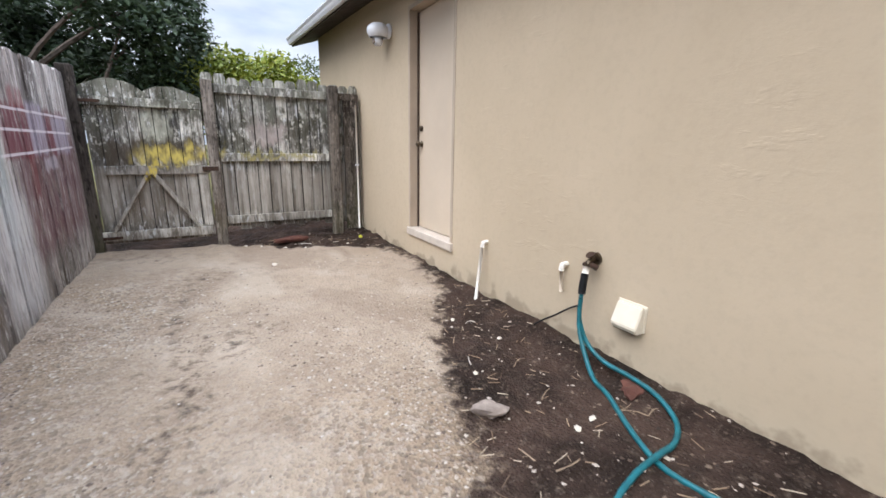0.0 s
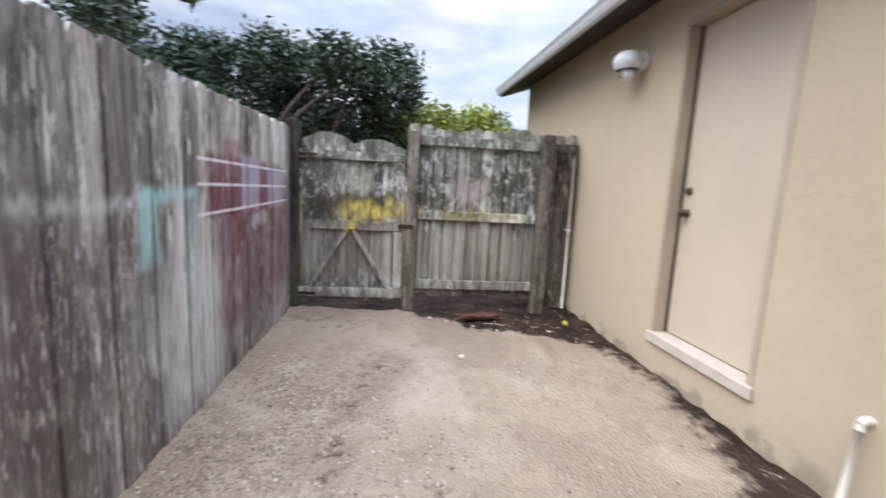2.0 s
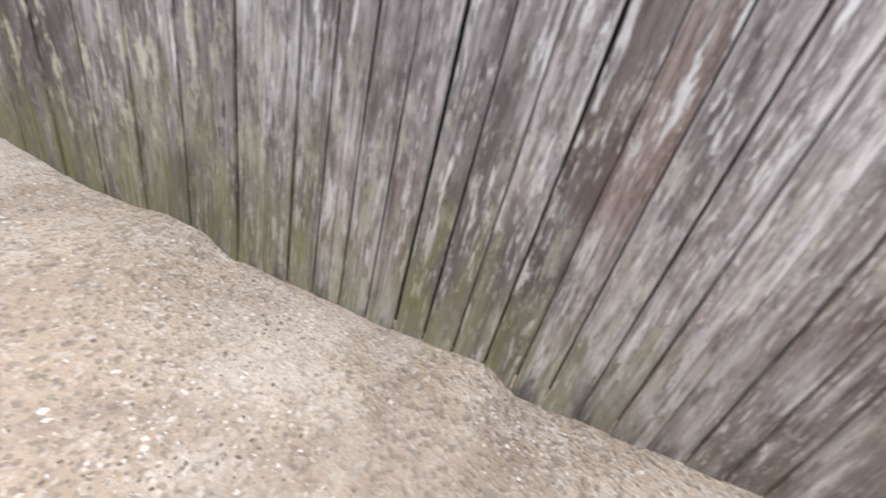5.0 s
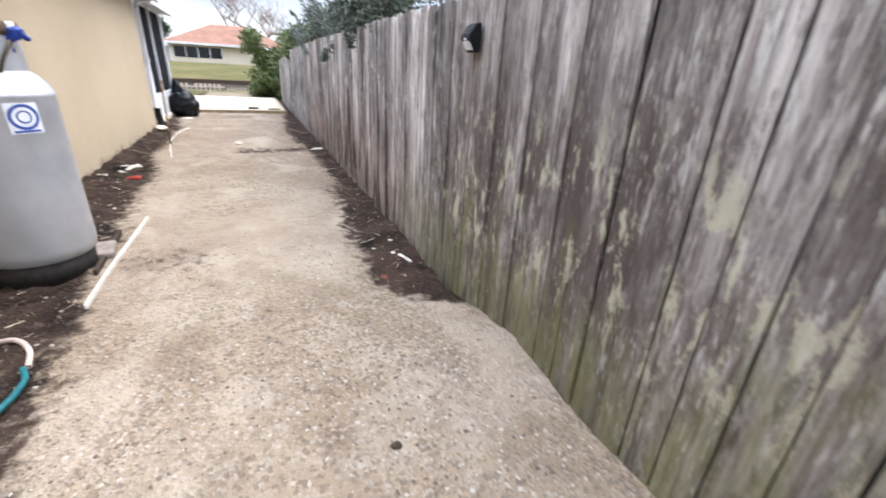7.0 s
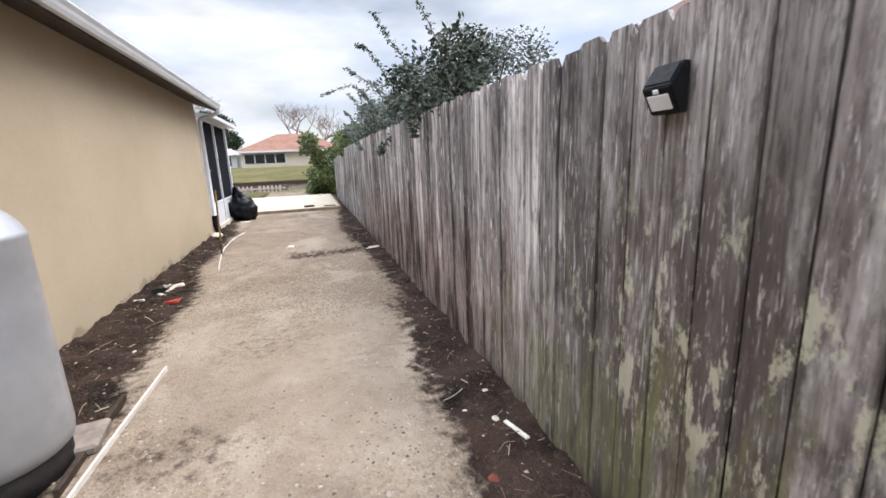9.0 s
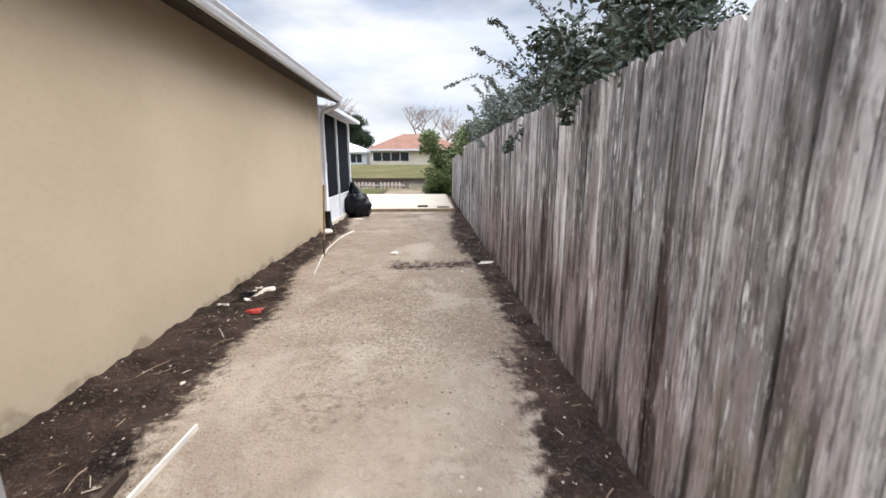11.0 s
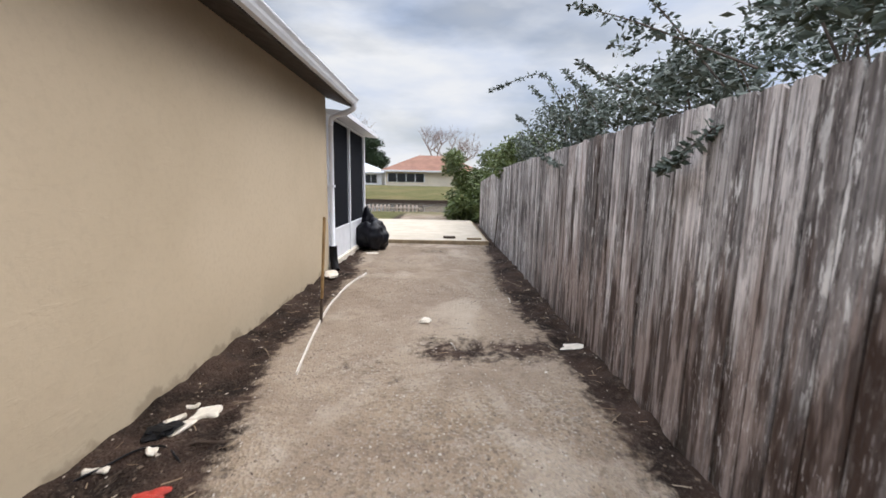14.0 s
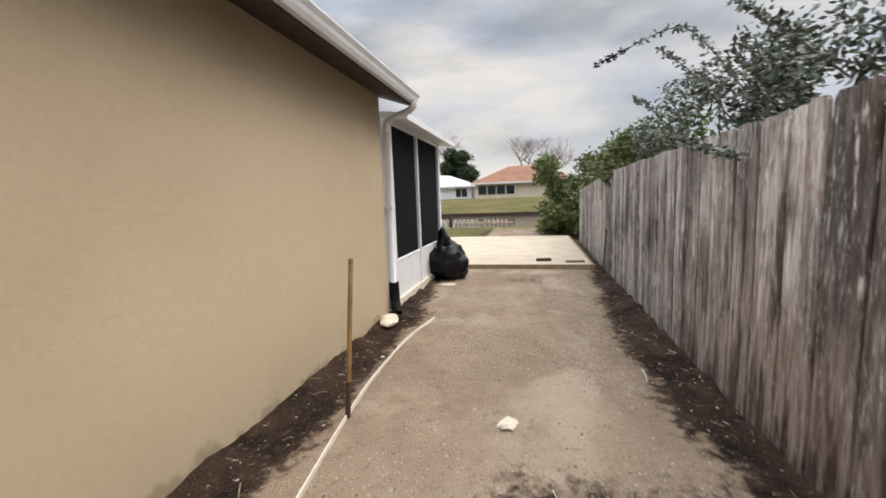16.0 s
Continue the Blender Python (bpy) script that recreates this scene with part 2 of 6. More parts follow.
    # dark brown at the very foot of the boards, ragged edge
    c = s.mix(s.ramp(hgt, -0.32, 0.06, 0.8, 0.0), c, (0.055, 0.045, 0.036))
    if graffiti:
        rag = s.ramp(s.noise(s.coords((18, 18, 4), "World"), 1.0, 4), 0.25, 0.75, -0.025, 0.025)
        ry, rz = s.math("ADD", y, rag), s.math("ADD", z, rag)

        def box(y0, y1, z0, z1, soft=0.04, worn=1.0):
            m = s.math("MULTIPLY", s.ramp(ry, y0 - soft, y0 + soft), s.ramp(ry, y1 - soft, y1 + soft, 1, 0))
            m = s.math("MULTIPLY", m, s.math("MULTIPLY", s.ramp(rz, z0 - soft, z0 + soft), s.ramp(rz, z1 - soft, z1 + soft, 1, 0)))
            return s.math("MULTIPLY", m, s.ramp(s.noise(s.coords((30, 30, 6), "World"), 1.0, 4), 0.3, 0.6, 0.35 * worn, worn))

        c = s.mix(box(4.75, 6.3, 0.35, 1.30, 0.12, 0.75), c, (0.12, 0.05, 0.055))
        c = s.mix(box(4.62, 6.1, 1.04, 1.40, 0.03, 0.9), c, (0.14, 0.045, 0.055))
        c = s.mix(box(4.95, 5.10, 0.75, 1.10, 0.04, 0.7), c, (0.13, 0.03, 0.03))
        c = s.mix(box(5.30, 5.62, 0.93, 1.03, 0.02, 0.55), c, (0.48, 0.44, 0.47))
        c = s.mix(box(5.15, 5.5, 1.06, 1.42, 0.03, 0.7), c, (0.42, 0.40, 0.46))
        c = s.mix(box(5.7, 6.1, 1.05, 1.36, 0.03, 0.7), c, (0.42, 0.40, 0.46))
        c = s.mix(box(4.86, 5.1, 1.36, 1.50, 0.03, 0.6), c, (0.20, 0.03, 0.04))
        for z0, tilt in ((1.36, 0.0), (1.225, 0.0), (1.08, 0.025)):
            m = s.math("ABSOLUTE", s.math("SUBTRACT", s.math("SUBTRACT", z, s.math("MULTIPLY", s.math("SUBTRACT", y, 5.3), tilt)), z0))
            line = s.math("MULTIPLY", s.ramp(m, 0.005, 0.013, 1, 0), s.math("MULTIPLY", s.ramp(y, 4.5, 4.54), s.ramp(y, 6.15, 6.25, 1, 0)))
            c = s.mix(s.math("MULTIPLY", line, 0.85), c, (0.62, 0.56, 0.58))
        c = s.mix(box(3.45, 4.1, 1.12, 1.17, 0.03, 0.5), c, (0.50, 0.52, 0.50))
        c = s.mix(box(4.08, 4.50, 1.14, 1.20, 0.03, 0.8), c, (0.33, 0.52, 0.50))
        c = s.mix(box(4.04, 4.15, 0.86, 1.20, 0.03, 0.8), c, (0.33, 0.52, 0.50))
        c = s.mix(box(4.36, 4.56, 0.50, 1.14, 0.06, 0.45), c, (0.42, 0.50, 0.49))
        c = s.mix(box(4.15, 4.75, 0.05, 0.85, 0.12, 0.55), c, (0.56, 0.55, 0.55))
        c = s.mix(box(3.08, 3.27, 1.03, 1.12, 0.03, 0.8), c, (0.58, 0.55, 0.55))
    if gate:
        rag = s.ramp(s.noise(s.coords((14, 14, 6), "World"), 1.0, 4), 0.25, 0.75, -0.08, 0.08)
        rx, rz = s.math("ADD", x, rag), s.math("ADD", z, rag)

        def blotch(x0, x1, z0, z1, soft=0.05):
            m = s.math("MULTIPLY", s.ramp(rx, x0 - soft, x0 + soft), s.ramp(rx, x1 - soft, x1 + soft, 1, 0))
            m = s.math("MULTIPLY", m, s.math("MULTIPLY", s.ramp(rz, z0 - soft, z0 + soft), s.ramp(rz, z1 - soft, z1 + soft, 1, 0)))
            return s.math("MULTIPLY", m, s.ramp(s.noise(s.coords((20, 20, 8), "World"), 1.0, 3), 0.3, 0.55, 0.45, 0.95))

        lower = s.math("MULTIPLY", s.ramp(rz, 0.80, 0.95, 0.75, 0.0), s.ramp(rz, 0.22, 0.42, 0.25, 1.0))
        c = s.mix(lower, c, s.mix(s.ramp(s.noise(streak, 1.0, 5, 0.65), 0.36, 0.64), (0.20, 0.170, 0.135), (0.40, 0.355, 0.30)))
        moss = s.math("MULTIPLY", s.ramp(rz, 0.90, 1.05), s.ramp(s.noise(s.coords((5, 5, 3.5), "World", (3, 1, 2)), 1.0, 6, 0.7), 0.46, 0.58, 0, 0.8))
        c = s.mix(moss, c, (0.065, 0.060, 0.040))
        c = s.mix(s.math("MULTIPLY", s.ramp(rz, 0.95, 1.1), s.ramp(s.noise(s.coords((17, 17, 9), "World", (8, 1, 2)), 1.0, 5, 0.7), 0.55, 0.62, 0, 0.85)), c, (0.60, 0.57, 0.49))
        c = s.mix(s.ramp(rz, 0.02, 0.34, 0.7, 0.0), c, (0.075, 0.055, 0.04))
        c = s.mix(blotch(-0.28, 0.62, 0.92, 1.20, 0.08), c, (0.07, 0.055, 0.04))
        c = s.mix(blotch(0.04, 0.54, 0.95, 1.10, 0.07), c, (0.58, 0.46, 0.12))
        c = s.mix(blotch(0.60, 0.82, 0.98, 1.10), c, (0.58, 0.45, 0.10))
        c = s.mix(blotch(0.08, 0.17, 0.80, 0.92, 0.03), c, (0.55, 0.42, 0.08))
        c = s.mix(blotch(0.95, 1.9, 1.00, 1.05, 0.04), c, (0.34, 0.29, 0.10))
        c = s.mix(blotch(1.26, 1.42, 1.18, 1.30, 0.05), c, (0.60, 0.50, 0.46))
        c = s.mix(blotch(1.15, 1.5, 1.14, 1.4, 0.08), c, (0.36, 0.30, 0.27))
        c = s.mix(blotch(0.10, 0.32, 1.2, 1.5, 0.08), c, (0.44, 0.43, 0.34))
        c = s.mix(s.ramp(hgt, 1.35, 1.9, 0.0, 0.35), c, (0.30, 0.30, 0.24))
    s.bump(s.noise(grain, 1.0, 5, 0.7), 0.006, 0.9)
    s.bump(s.noise(streak, 1.0, 3), 0.004, 0.4)
    return s.done(c)


def ground_cover():
    """Crushed-shell path, bare soil and lawn, told apart by where each was laid."""
    s = Shade("ground_cover", 0.95, 0, 0.15)
    co = s.coords((1, 1, 1), "World")
    soil_m, sand_m, lawn_m = s.attr("soil"), s.attr("sand"), s.attr("lawn")
    # path
    c = s.mix(s.ramp(s.noise(co, 1.6, 4), 0.3, 0.7), (0.285, 0.209, 0.138), (0.415, 0.320, 0.226))
    c = s.mix(s.ramp(s.noise(co, 7, 5, 0.65), 0.48, 0.74, 0, 0.6), c, (0.17, 0.12, 0.083))
    c = s.mix(s.ramp(s.noise(co, 3.1, 6, 0.7, 0.8), 0.52, 0.66, 0, 0.6), c, (0.46, 0.385, 0.305))
    c = s.mix(s.ramp(s.noise(s.coords((1, 1, 1), "World", (7, 3, 0)), 2.2, 6, 0.7, 0.6), 0.54, 0.68, 0, 0.6), c, (0.17, 0.12, 0.085))
    pebble = s.cells(co, 62, "F1", 1)
    px, py, pz = s.xyz(pebble)
    fade = s.math("MULTIPLY", s.ramp(sand_m, 0, 1, 1, 0.25), 1.0)
    c = s.mix(s.math("MULTIPLY", s.ramp(px, 0.80, 0.86, 0, 0.5), fade), c, (0.47, 0.415, 0.345))
    c = s.mix(s.math("MULTIPLY", s.ramp(py, 0.74, 0.82, 0, 0.6), fade), c, (0.11, 0.085, 0.065))
    grit = s.cells(co, 34, "F1", 1)
    gx, gy, gz = s.xyz(grit)
    lump_at = s.ramp(s.noise(co, 21, 4, 0.7), 0.44, 0.60)
    c = s.mix(s.math("MULTIPLY", s.math("MULTIPLY", s.ramp(gx, 0.74, 0.82, 0, 0.6), lump_at), fade), c, (0.12, 0.088, 0.064))
    c = s.mix(s.math("MULTIPLY", s.math("MULTIPLY", s.ramp(gy, 0.80, 0.88, 0, 0.45), lump_at), fade), c, (0.48, 0.41, 0.335))
    fine = s.noise(co, 190, 3, 0.7)
    c = s.mix(s.ramp(fine, 0.38, 0.7, 0, 0.5), c, (0.165, 0.13, 0.098))
    c = s.mix(s.math("MULTIPLY", sand_m, 0.45), c, (0.41, 0.33, 0.255))
    # soil
    d = s.mix(s.ramp(s.noise(co, 2.6, 5), 0.3, 0.7), (0.012, 0.0075, 0.0055), (0.060, 0.037, 0.027))
    d = s.mix(s.ramp(s.noise(co, 30, 5, 0.65), 0.50, 0.75, 0, 0.65), d, (0.10, 0.072, 0.053))
    d = s.mix(s.ramp(s.noise(co, 110, 3), 0.62, 0.74, 0, 0.6), d, (0.26, 0.21, 0.16))
    silt = s.math("MULTIPLY", s.attr("silt"), s.ramp(s.noise(co, 2.4, 6, 0.7), 0.30, 0.62, 0.35, 1.0))
    c = s.mix(s.math("MULTIPLY", silt, 0.45), c, s.mix(s.ramp(s.noise(co, 24, 5, 0.7), 0.35, 0.68), (0.13, 0.088, 0.062), (0.25, 0.18, 0.13)))
    rag = s.math("ADD", soil_m, s.ramp(s.noise(co, 13, 5, 0.65), 0.25, 0.75, -0.38, 0.38))
    c = s.mix(s.ramp(s.noise(s.coords((1, 0.6, 1), "World", (1, 5, 0)), 1.5, 4, 0.6, 0.7), 0.46, 0.62, 0, 0.38), c, (0.19, 0.138, 0.10))
    c = s.mix(s.ramp(s.noise(s.coords((1, 0.7, 1), "World", (9, 2, 0)), 1.2, 5, 0.6, 0.5), 0.52, 0.66, 0, 0.45), c, (0.47, 0.39, 0.305))
    spread = s.math("MULTIPLY", s.ramp(s.noise(co, 1.1, 5, 0.65), 0.44, 0.70), s.ramp(s.noise(co, 9, 5, 0.7), 0.42, 0.66))
    c = s.mix(s.math("MULTIPLY", spread, 0.42), c, (0.13, 0.09, 0.065))
    c = s.mix(s.ramp(rag, 0.12, 0.85), c, d)
    # lawn
    g = s.mix(s.ramp(s.noise(co, 0.8, 5), 0.3, 0.7), (0.065, 0.066, 0.020), (0.115, 0.10, 0.036))
    g = s.mix(s.ramp(s.noise(co, 0.12, 4), 0.4, 0.7, 0, 0.6), g, (0.17, 0.13, 0.06))
    c = s.mix(lawn_m, c, g)
    s.bump(s.cells(co, 62), 0.014, 0.75)
    s.bump(s.noise(co, 34, 6, 0.65), 0.018, 0.5)
    return s.done(c)


def leaf_paint(name, a, b):
    s = Shade(name, 0.55, 0, 0.35)
    n = s.t.nodes.new("ShaderNodeNewGeometry").outputs["Random Per Island"]
    c = s.mix(n, a, b)
    c = s.mix(s.ramp(s.noise(s.coords((1, 1, 1), "World"), 1.5, 3), 0.35, 0.65, 0, 0.5), c, tuple(v * 0.55 for v in a))
    return s.done(c)


def roof_shingle(name, a, b):
    s = Shade(name, 0.95, 0, 0.1)
    co = s.coords((1, 1, 1), "World")
    c = s.mix(s.ramp(s.noise(co, 0.8, 4), 0.3, 0.7), a, b)
    c = s.mix(s.ramp(s.noise(co, 9, 3), 0.45, 0.7, 0, 0.5), c, tuple(v * 0.6 for v in a))
    return s.done(c)


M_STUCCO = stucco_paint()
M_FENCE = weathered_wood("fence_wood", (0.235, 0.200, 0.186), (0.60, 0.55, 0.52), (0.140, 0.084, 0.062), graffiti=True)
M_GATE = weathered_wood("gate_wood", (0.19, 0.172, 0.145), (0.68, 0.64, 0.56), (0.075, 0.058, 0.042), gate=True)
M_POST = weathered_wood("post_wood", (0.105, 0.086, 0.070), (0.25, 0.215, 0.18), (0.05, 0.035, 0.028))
M_GROUND = ground_cover()
M_DOOR = plain("door_paint", (0.56, 0.465, 0.355), 0.5, vary=0.04, scale=2)
M_TRIM = plain("trim_paint", (0.42, 0.34, 0.26), 0.6, vary=0.07, scale=4)
M_SILL = plain("white_sill_paint", (0.53, 0.46, 0.385), 0.5, vary=0.08, scale=7)
M_WHITE = plain("white_enamel", (0.74, 0.75, 0.78), 0.4, vary=0.06, scale=6)
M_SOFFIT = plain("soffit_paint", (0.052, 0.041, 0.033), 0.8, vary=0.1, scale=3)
M_PVC = plain("white_pvc", (0.75, 0.70, 0.62), 0.4, vary=0.1, scale=14)
M_VENT = plain("cream_plastic", (0.70, 0.63, 0.50), 0.45, vary=0.06, scale=10)
M_BRASS = plain("dark_bronze", (0.10, 0.075, 0.05), 0.35, 0.8, vary=0.2, scale=30)
M_BLACK = plain("black_plastic", (0.009, 0.009, 0.010), 0.55, vary=0.3, scale=20, spec=0.15)
M_BAG = plain("black_bin_liner", (0.006, 0.006, 0.009), 0.42, vary=0.3, scale=9, spec=0.22)
M_HOSE = plain("teal_hose", (0.008, 0.115, 0.135), 0.4, vary=0.22, scale=22, spec=0.45)
M_HOSE_GREY = plain("pale_hose", (0.52, 0.42, 0.36), 0.5, vary=0.15, scale=18)
M_PINK = plain("pink_plastic", (0.62, 0.24, 0.22), 0.5, vary=0.12, scale=18)
M_TANK = plain("silver_tank_paint", (0.43, 0.435, 0.45), 0.42, 0.4, vary=0.10, scale=4, spec=0.5)
M_TANKRIM = plain("rusty_collar", (0.125, 0.085, 0.055), 0.8, vary=0.35, scale=16)
M_TANKFOOT = plain("tank_foot", (0.025, 0.02, 0.018), 0.8, vary=0.3, scale=16)
M_BLUE = plain("blue_tap_plastic", (0.012, 0.035, 0.20), 0.35, vary=0.15, scale=30)
M_INK = plain("blue_ink", (0.05, 0.09, 0.30), 0.5, vary=0.1, scale=20)
M_LABEL = plain("label_paper", (0.72, 0.73, 0.76), 0.5, vary=0.05, scale=20)
M_CONCRETE = plain("pale_concrete", (0.45, 0.385, 0.30), 0.9, vary=0.1, scale=2.2, relief=0.002)
M_FORM = plain("form_lumber", (0.28, 0.21, 0.13), 0.85, vary=0.25, scale=6)
M_STAKE = plain("stake_wood", (0.24, 0.145, 0.06), 0.85, vary=0.25, scale=9)
M_DARKWOOD = plain("wet_wood", (0.06, 0.04, 0.028), 0.85, vary=0.3, scale=9)
# near-black for the added sheets that put shade into the board gaps
M_GAP = plain("gap_black", (0.014, 0.011, 0.009), 0.95, vary=0.3, scale=9)
M_RUBBLE = plain("broken_masonry", (0.68, 0.61, 0.51), 0.9, vary=0.14, scale=12, relief=0.003)
M_STONE = plain("grey_stone", (0.27, 0.22, 0.185), 0.9, vary=0.25, scale=14, relief=0.003)
M_BRICK = plain("red_brick_shard", (0.25, 0.07, 0.045), 0.9, vary=0.25, scale=14, relief=0.003)
M_RED = plain("red_plastic", (0.42, 0.045, 0.03), 0.5, vary=0.25, scale=24)
M_SCREEN = plain("insect_screen", (0.009, 0.010, 0.014), 0.9, vary=0.2, scale=40, spec=0.08)
M_ALU = plain("white_aluminium", (0.72, 0.73, 0.76), 0.45, vary=0.05, scale=5)
M_TWIG = plain("dry_twig", (0.30, 0.22, 0.15), 0.9, vary=0.3, scale=20)
M_BARK = plain("bark", (0.11, 0.085, 0.07), 0.95, vary=0.3, scale=12, relief=0.004)
M_RUST = plain("rusty_iron", (0.05, 0.028, 0.018), 0.9, vary=0.3, scale=18)
M_LEAF_DARK = leaf_paint("dark_leaf", (0.014, 0.030, 0.012), (0.045, 0.075, 0.028))
M_LEAF_LIME = leaf_paint("lime_leaf", (0.16, 0.22, 0.025), (0.36, 0.36, 0.05))
M_LEAF_GREY = leaf_paint("grey_leaf", (0.036, 0.054, 0.034), (0.22, 0.25, 0.22))
M_LEAF_OVER = leaf_paint("overhang_leaf", (0.022, 0.036, 0.020), (0.16, 0.19, 0.15))
M_LEAF_MID = leaf_paint("mid_leaf", (0.060, 0.090, 0.025), (0.16, 0.19, 0.06))
M_ROOF_GREY = roof_shingle("grey_shingle", (0.20, 0.20, 0.21), (0.30, 0.30, 0.31))
M_ROOF_RED = roof_shingle("terracotta_shingle", (0.23, 0.125, 0.092), (0.30, 0.165, 0.12))
M_ROOF_BROWN = roof_shingle("brown_shingle", (0.115, 0.070, 0.062), (0.165, 0.106, 0.094))
M_ROOF_WHITE = roof_shingle("white_metal_roof", (0.60, 0.63, 0.68), (0.72, 0.74, 0.78))
M_FAR_WALL = plain("far_stucco", (0.66, 0.58, 0.46), 0.9, vary=0.06, scale=0.4)
M_GLASS = plain("dark_glass", (0.012, 0.014, 0.016), 0.12, vary=0.2, scale=0.6, spec=0.5)


def water_surface():
    s = Shade("canal_water", 0.12, 0, 0.5)
    co = s.coords((1, 0.5, 1), "World")
    c = s.mix(s.ramp(s.noise(co, 0.4, 4), 0.3, 0.7), (0.060, 0.055, 0.045), (0.095, 0.085, 0.065))
    s.bump(s.noise(co, 2.2, 4), 0.03, 0.5)
    return s.done(c)


M_WATER = water_surface()
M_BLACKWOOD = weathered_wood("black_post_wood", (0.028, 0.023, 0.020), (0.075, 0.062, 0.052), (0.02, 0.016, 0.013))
M_BALL = plain("yellow_felt", (0.55, 0.55, 0.06), 0.9, vary=0.1, scale=40)


# ---- building blocks ----
def mesh_of(name, bm, mat, smooth=False):
    bm.normal_update()
    me = bpy.data.meshes.new(name)
    bm.to_mesh(me)
    bm.free()
    me.materials.append(mat)
    if smooth:
        me.polygons.foreach_set("use_smooth", [True] * len(me.polygons))
    return me


def part(name, bm, mat, parent, label="", smooth=False):
    ob = new(name, mesh_of(name, bm, mat, smooth))
    ob.parent = parent
    return tagged(ob, label) if label else ob


def thing(name, label, category, group="", kind="", at=None):
    ob = new(name)
    if at is not None:
        ob.matrix_basis = at
    return tagged(ob, label, category, group, kind)


def solo(name, bm, mat, label, category, group="", kind="", smooth=False):
    return tagged(new(name, mesh_of(name, bm, mat, smooth)), label, category, group, kind)


def box(bm, x0, x1, y0, y1, z0, z1, bevel=0.0):
    r = bmesh.ops.create_cube(bm, size=1.0, matrix=Matrix.Translation(((x0 + x1) / 2, (y0 + y1) / 2, (z0 + z1) / 2)) @ Matrix.Diagonal((abs(x1 - x0), abs(y1 - y0), abs(z1 - z0), 1)))
    if bevel:
        edges = {e for v in r["verts"] for e in v.link_edges}
        bmesh.ops.bevel(bm, geom=list(edges), offset=bevel, segments=1, affect="EDGES")
    return bm


def boxed(x0, x1, y0, y1, z0, z1, bevel=0.0):
    return box(bmesh.new(), x0, x1, y0, y1, z0, z1, bevel)


def beam(a, b, w, d, bevel=0.004, up=(0, 0, 1)):
    """A straight timber from a to b, w across and d deep (d along the cross of its run and up)."""
    a, b = Vector(a), Vector(b)
    run = b - a
    zax = run.normalized()
    side = zax.cross(Vector(up)) if abs(zax.dot(Vector(up))) < 0.99 else zax.cross(Vector((0, 1, 0)))
    side.normalize()
    other = side.cross(zax)
    m = Matrix((side, other, zax)).transposed().to_4x4()
    m.translation = (a + b) / 2
    bm = boxed(-d / 2, d / 2, -w / 2, w / 2, -run.length / 2, run.length / 2, bevel)
    bmesh.ops.transform(bm, matrix=m, verts=bm.verts)
    return bm


def lathe(profile, segments=32, cx=0.0, cy=0.0):
    """A turned shape from (radius, height) pairs."""
    bm = bmesh.new()
    rings = []
    for r, z in profile:
        rings.append([bm.verts.new((cx + max(r, 1e-4) * math.cos(2 * math.pi * i / segments), cy + max(r, 1e-4) * math.sin(2 * math.pi * i / segments), z)) for i in range(segments)])
    for a, b in zip(rings, rings[1:]):
        for i in range(segments):
            j = (i + 1) % segments
            bm.faces.new((a[i], a[j], b[j], b[i]))
    bmesh.ops.recalc_face_normals(bm, faces=bm.faces)
    return bm


def smooth_run(points, steps=8):
    """Points on a soft line through the given ones."""
    p = [Vector(q) for q in points]
    p = [p[0] * 2 - p[1], *p, p[-1] * 2 - p[-2]]
    out = []
    for i in range(1, len(p) - 2):
        for k in range(steps):
            t = k / steps
            a, b, c, d = p[i - 1:i + 3]
            out.append(0.5 * ((2 * b) + (c - a) * t + (2 * a - 5 * b + 4 * c - d) * t * t + (3 * b - a - 3 * c + d) * t ** 3))
    out.append(p[-2])
    return out


def tube(points, radius, segments=8, steps=8, taper=1.0, bm=None, soft=True):
    """A round rod along a line."""
    bm = bm or bmesh.new()
    run = smooth_run(points, steps) if soft else [Vector(q) for q in points]
    last = None
    n = len(run)
    for i, q in enumerate(run):
        d = (run[min(i + 1, n - 1)] - run[max(i - 1, 0)]).normalized()
        u = d.cross(Vector((0.31, 0.17, 0.93)) if abs(d.z) < 0.9 else Vector((1, 0.1, 0))).normalized()
        v = d.cross(u)
        r = radius * (1 + (taper - 1) * i / max(1, n - 1))
        ring = [bm.verts.new(q + (u * math.cos(2 * math.pi * k / segments) + v * math.sin(2 * math.pi * k / segments)) * r) for k in range(segments)]
        if last:
            for k in range(segments):
                bm.faces.new((last[k], last[(k + 1) % segments], ring[(k + 1) % segments], ring[k]))
        else:
            bm.faces.new(ring)
        last = ring
    bm.faces.new(list(reversed(last)))
    return bm


def strip(points, half, height, steps=8):
    """A thin upright strip along a line on the ground."""
    bm = bmesh.new()
    run = smooth_run(points, steps)
    last = None
    for i, q in enumerate(run):
        d = (run[min(i + 1, len(run) - 1)] - run[max(i - 1, 0)]).normalized()
        s = Vector((-d.y, d.x, 0)) * half
        ring = [bm.verts.new(q + s), bm.verts.new(q - s), bm.verts.new(q - s + Vector((0, 0, height))), bm.verts.new(q + s + Vector((0, 0, height)))]
        if last:
            for k in range(4):
                bm.faces.new((last[k], last[(k + 1) % 4], ring[(k + 1) % 4], ring[k]))
        else:
            bm.faces.new(ring)
        last = ring
    bm.faces.new(list(reversed(last)))
    bmesh.ops.recalc_face_normals(bm, faces=bm.faces)
    return bm


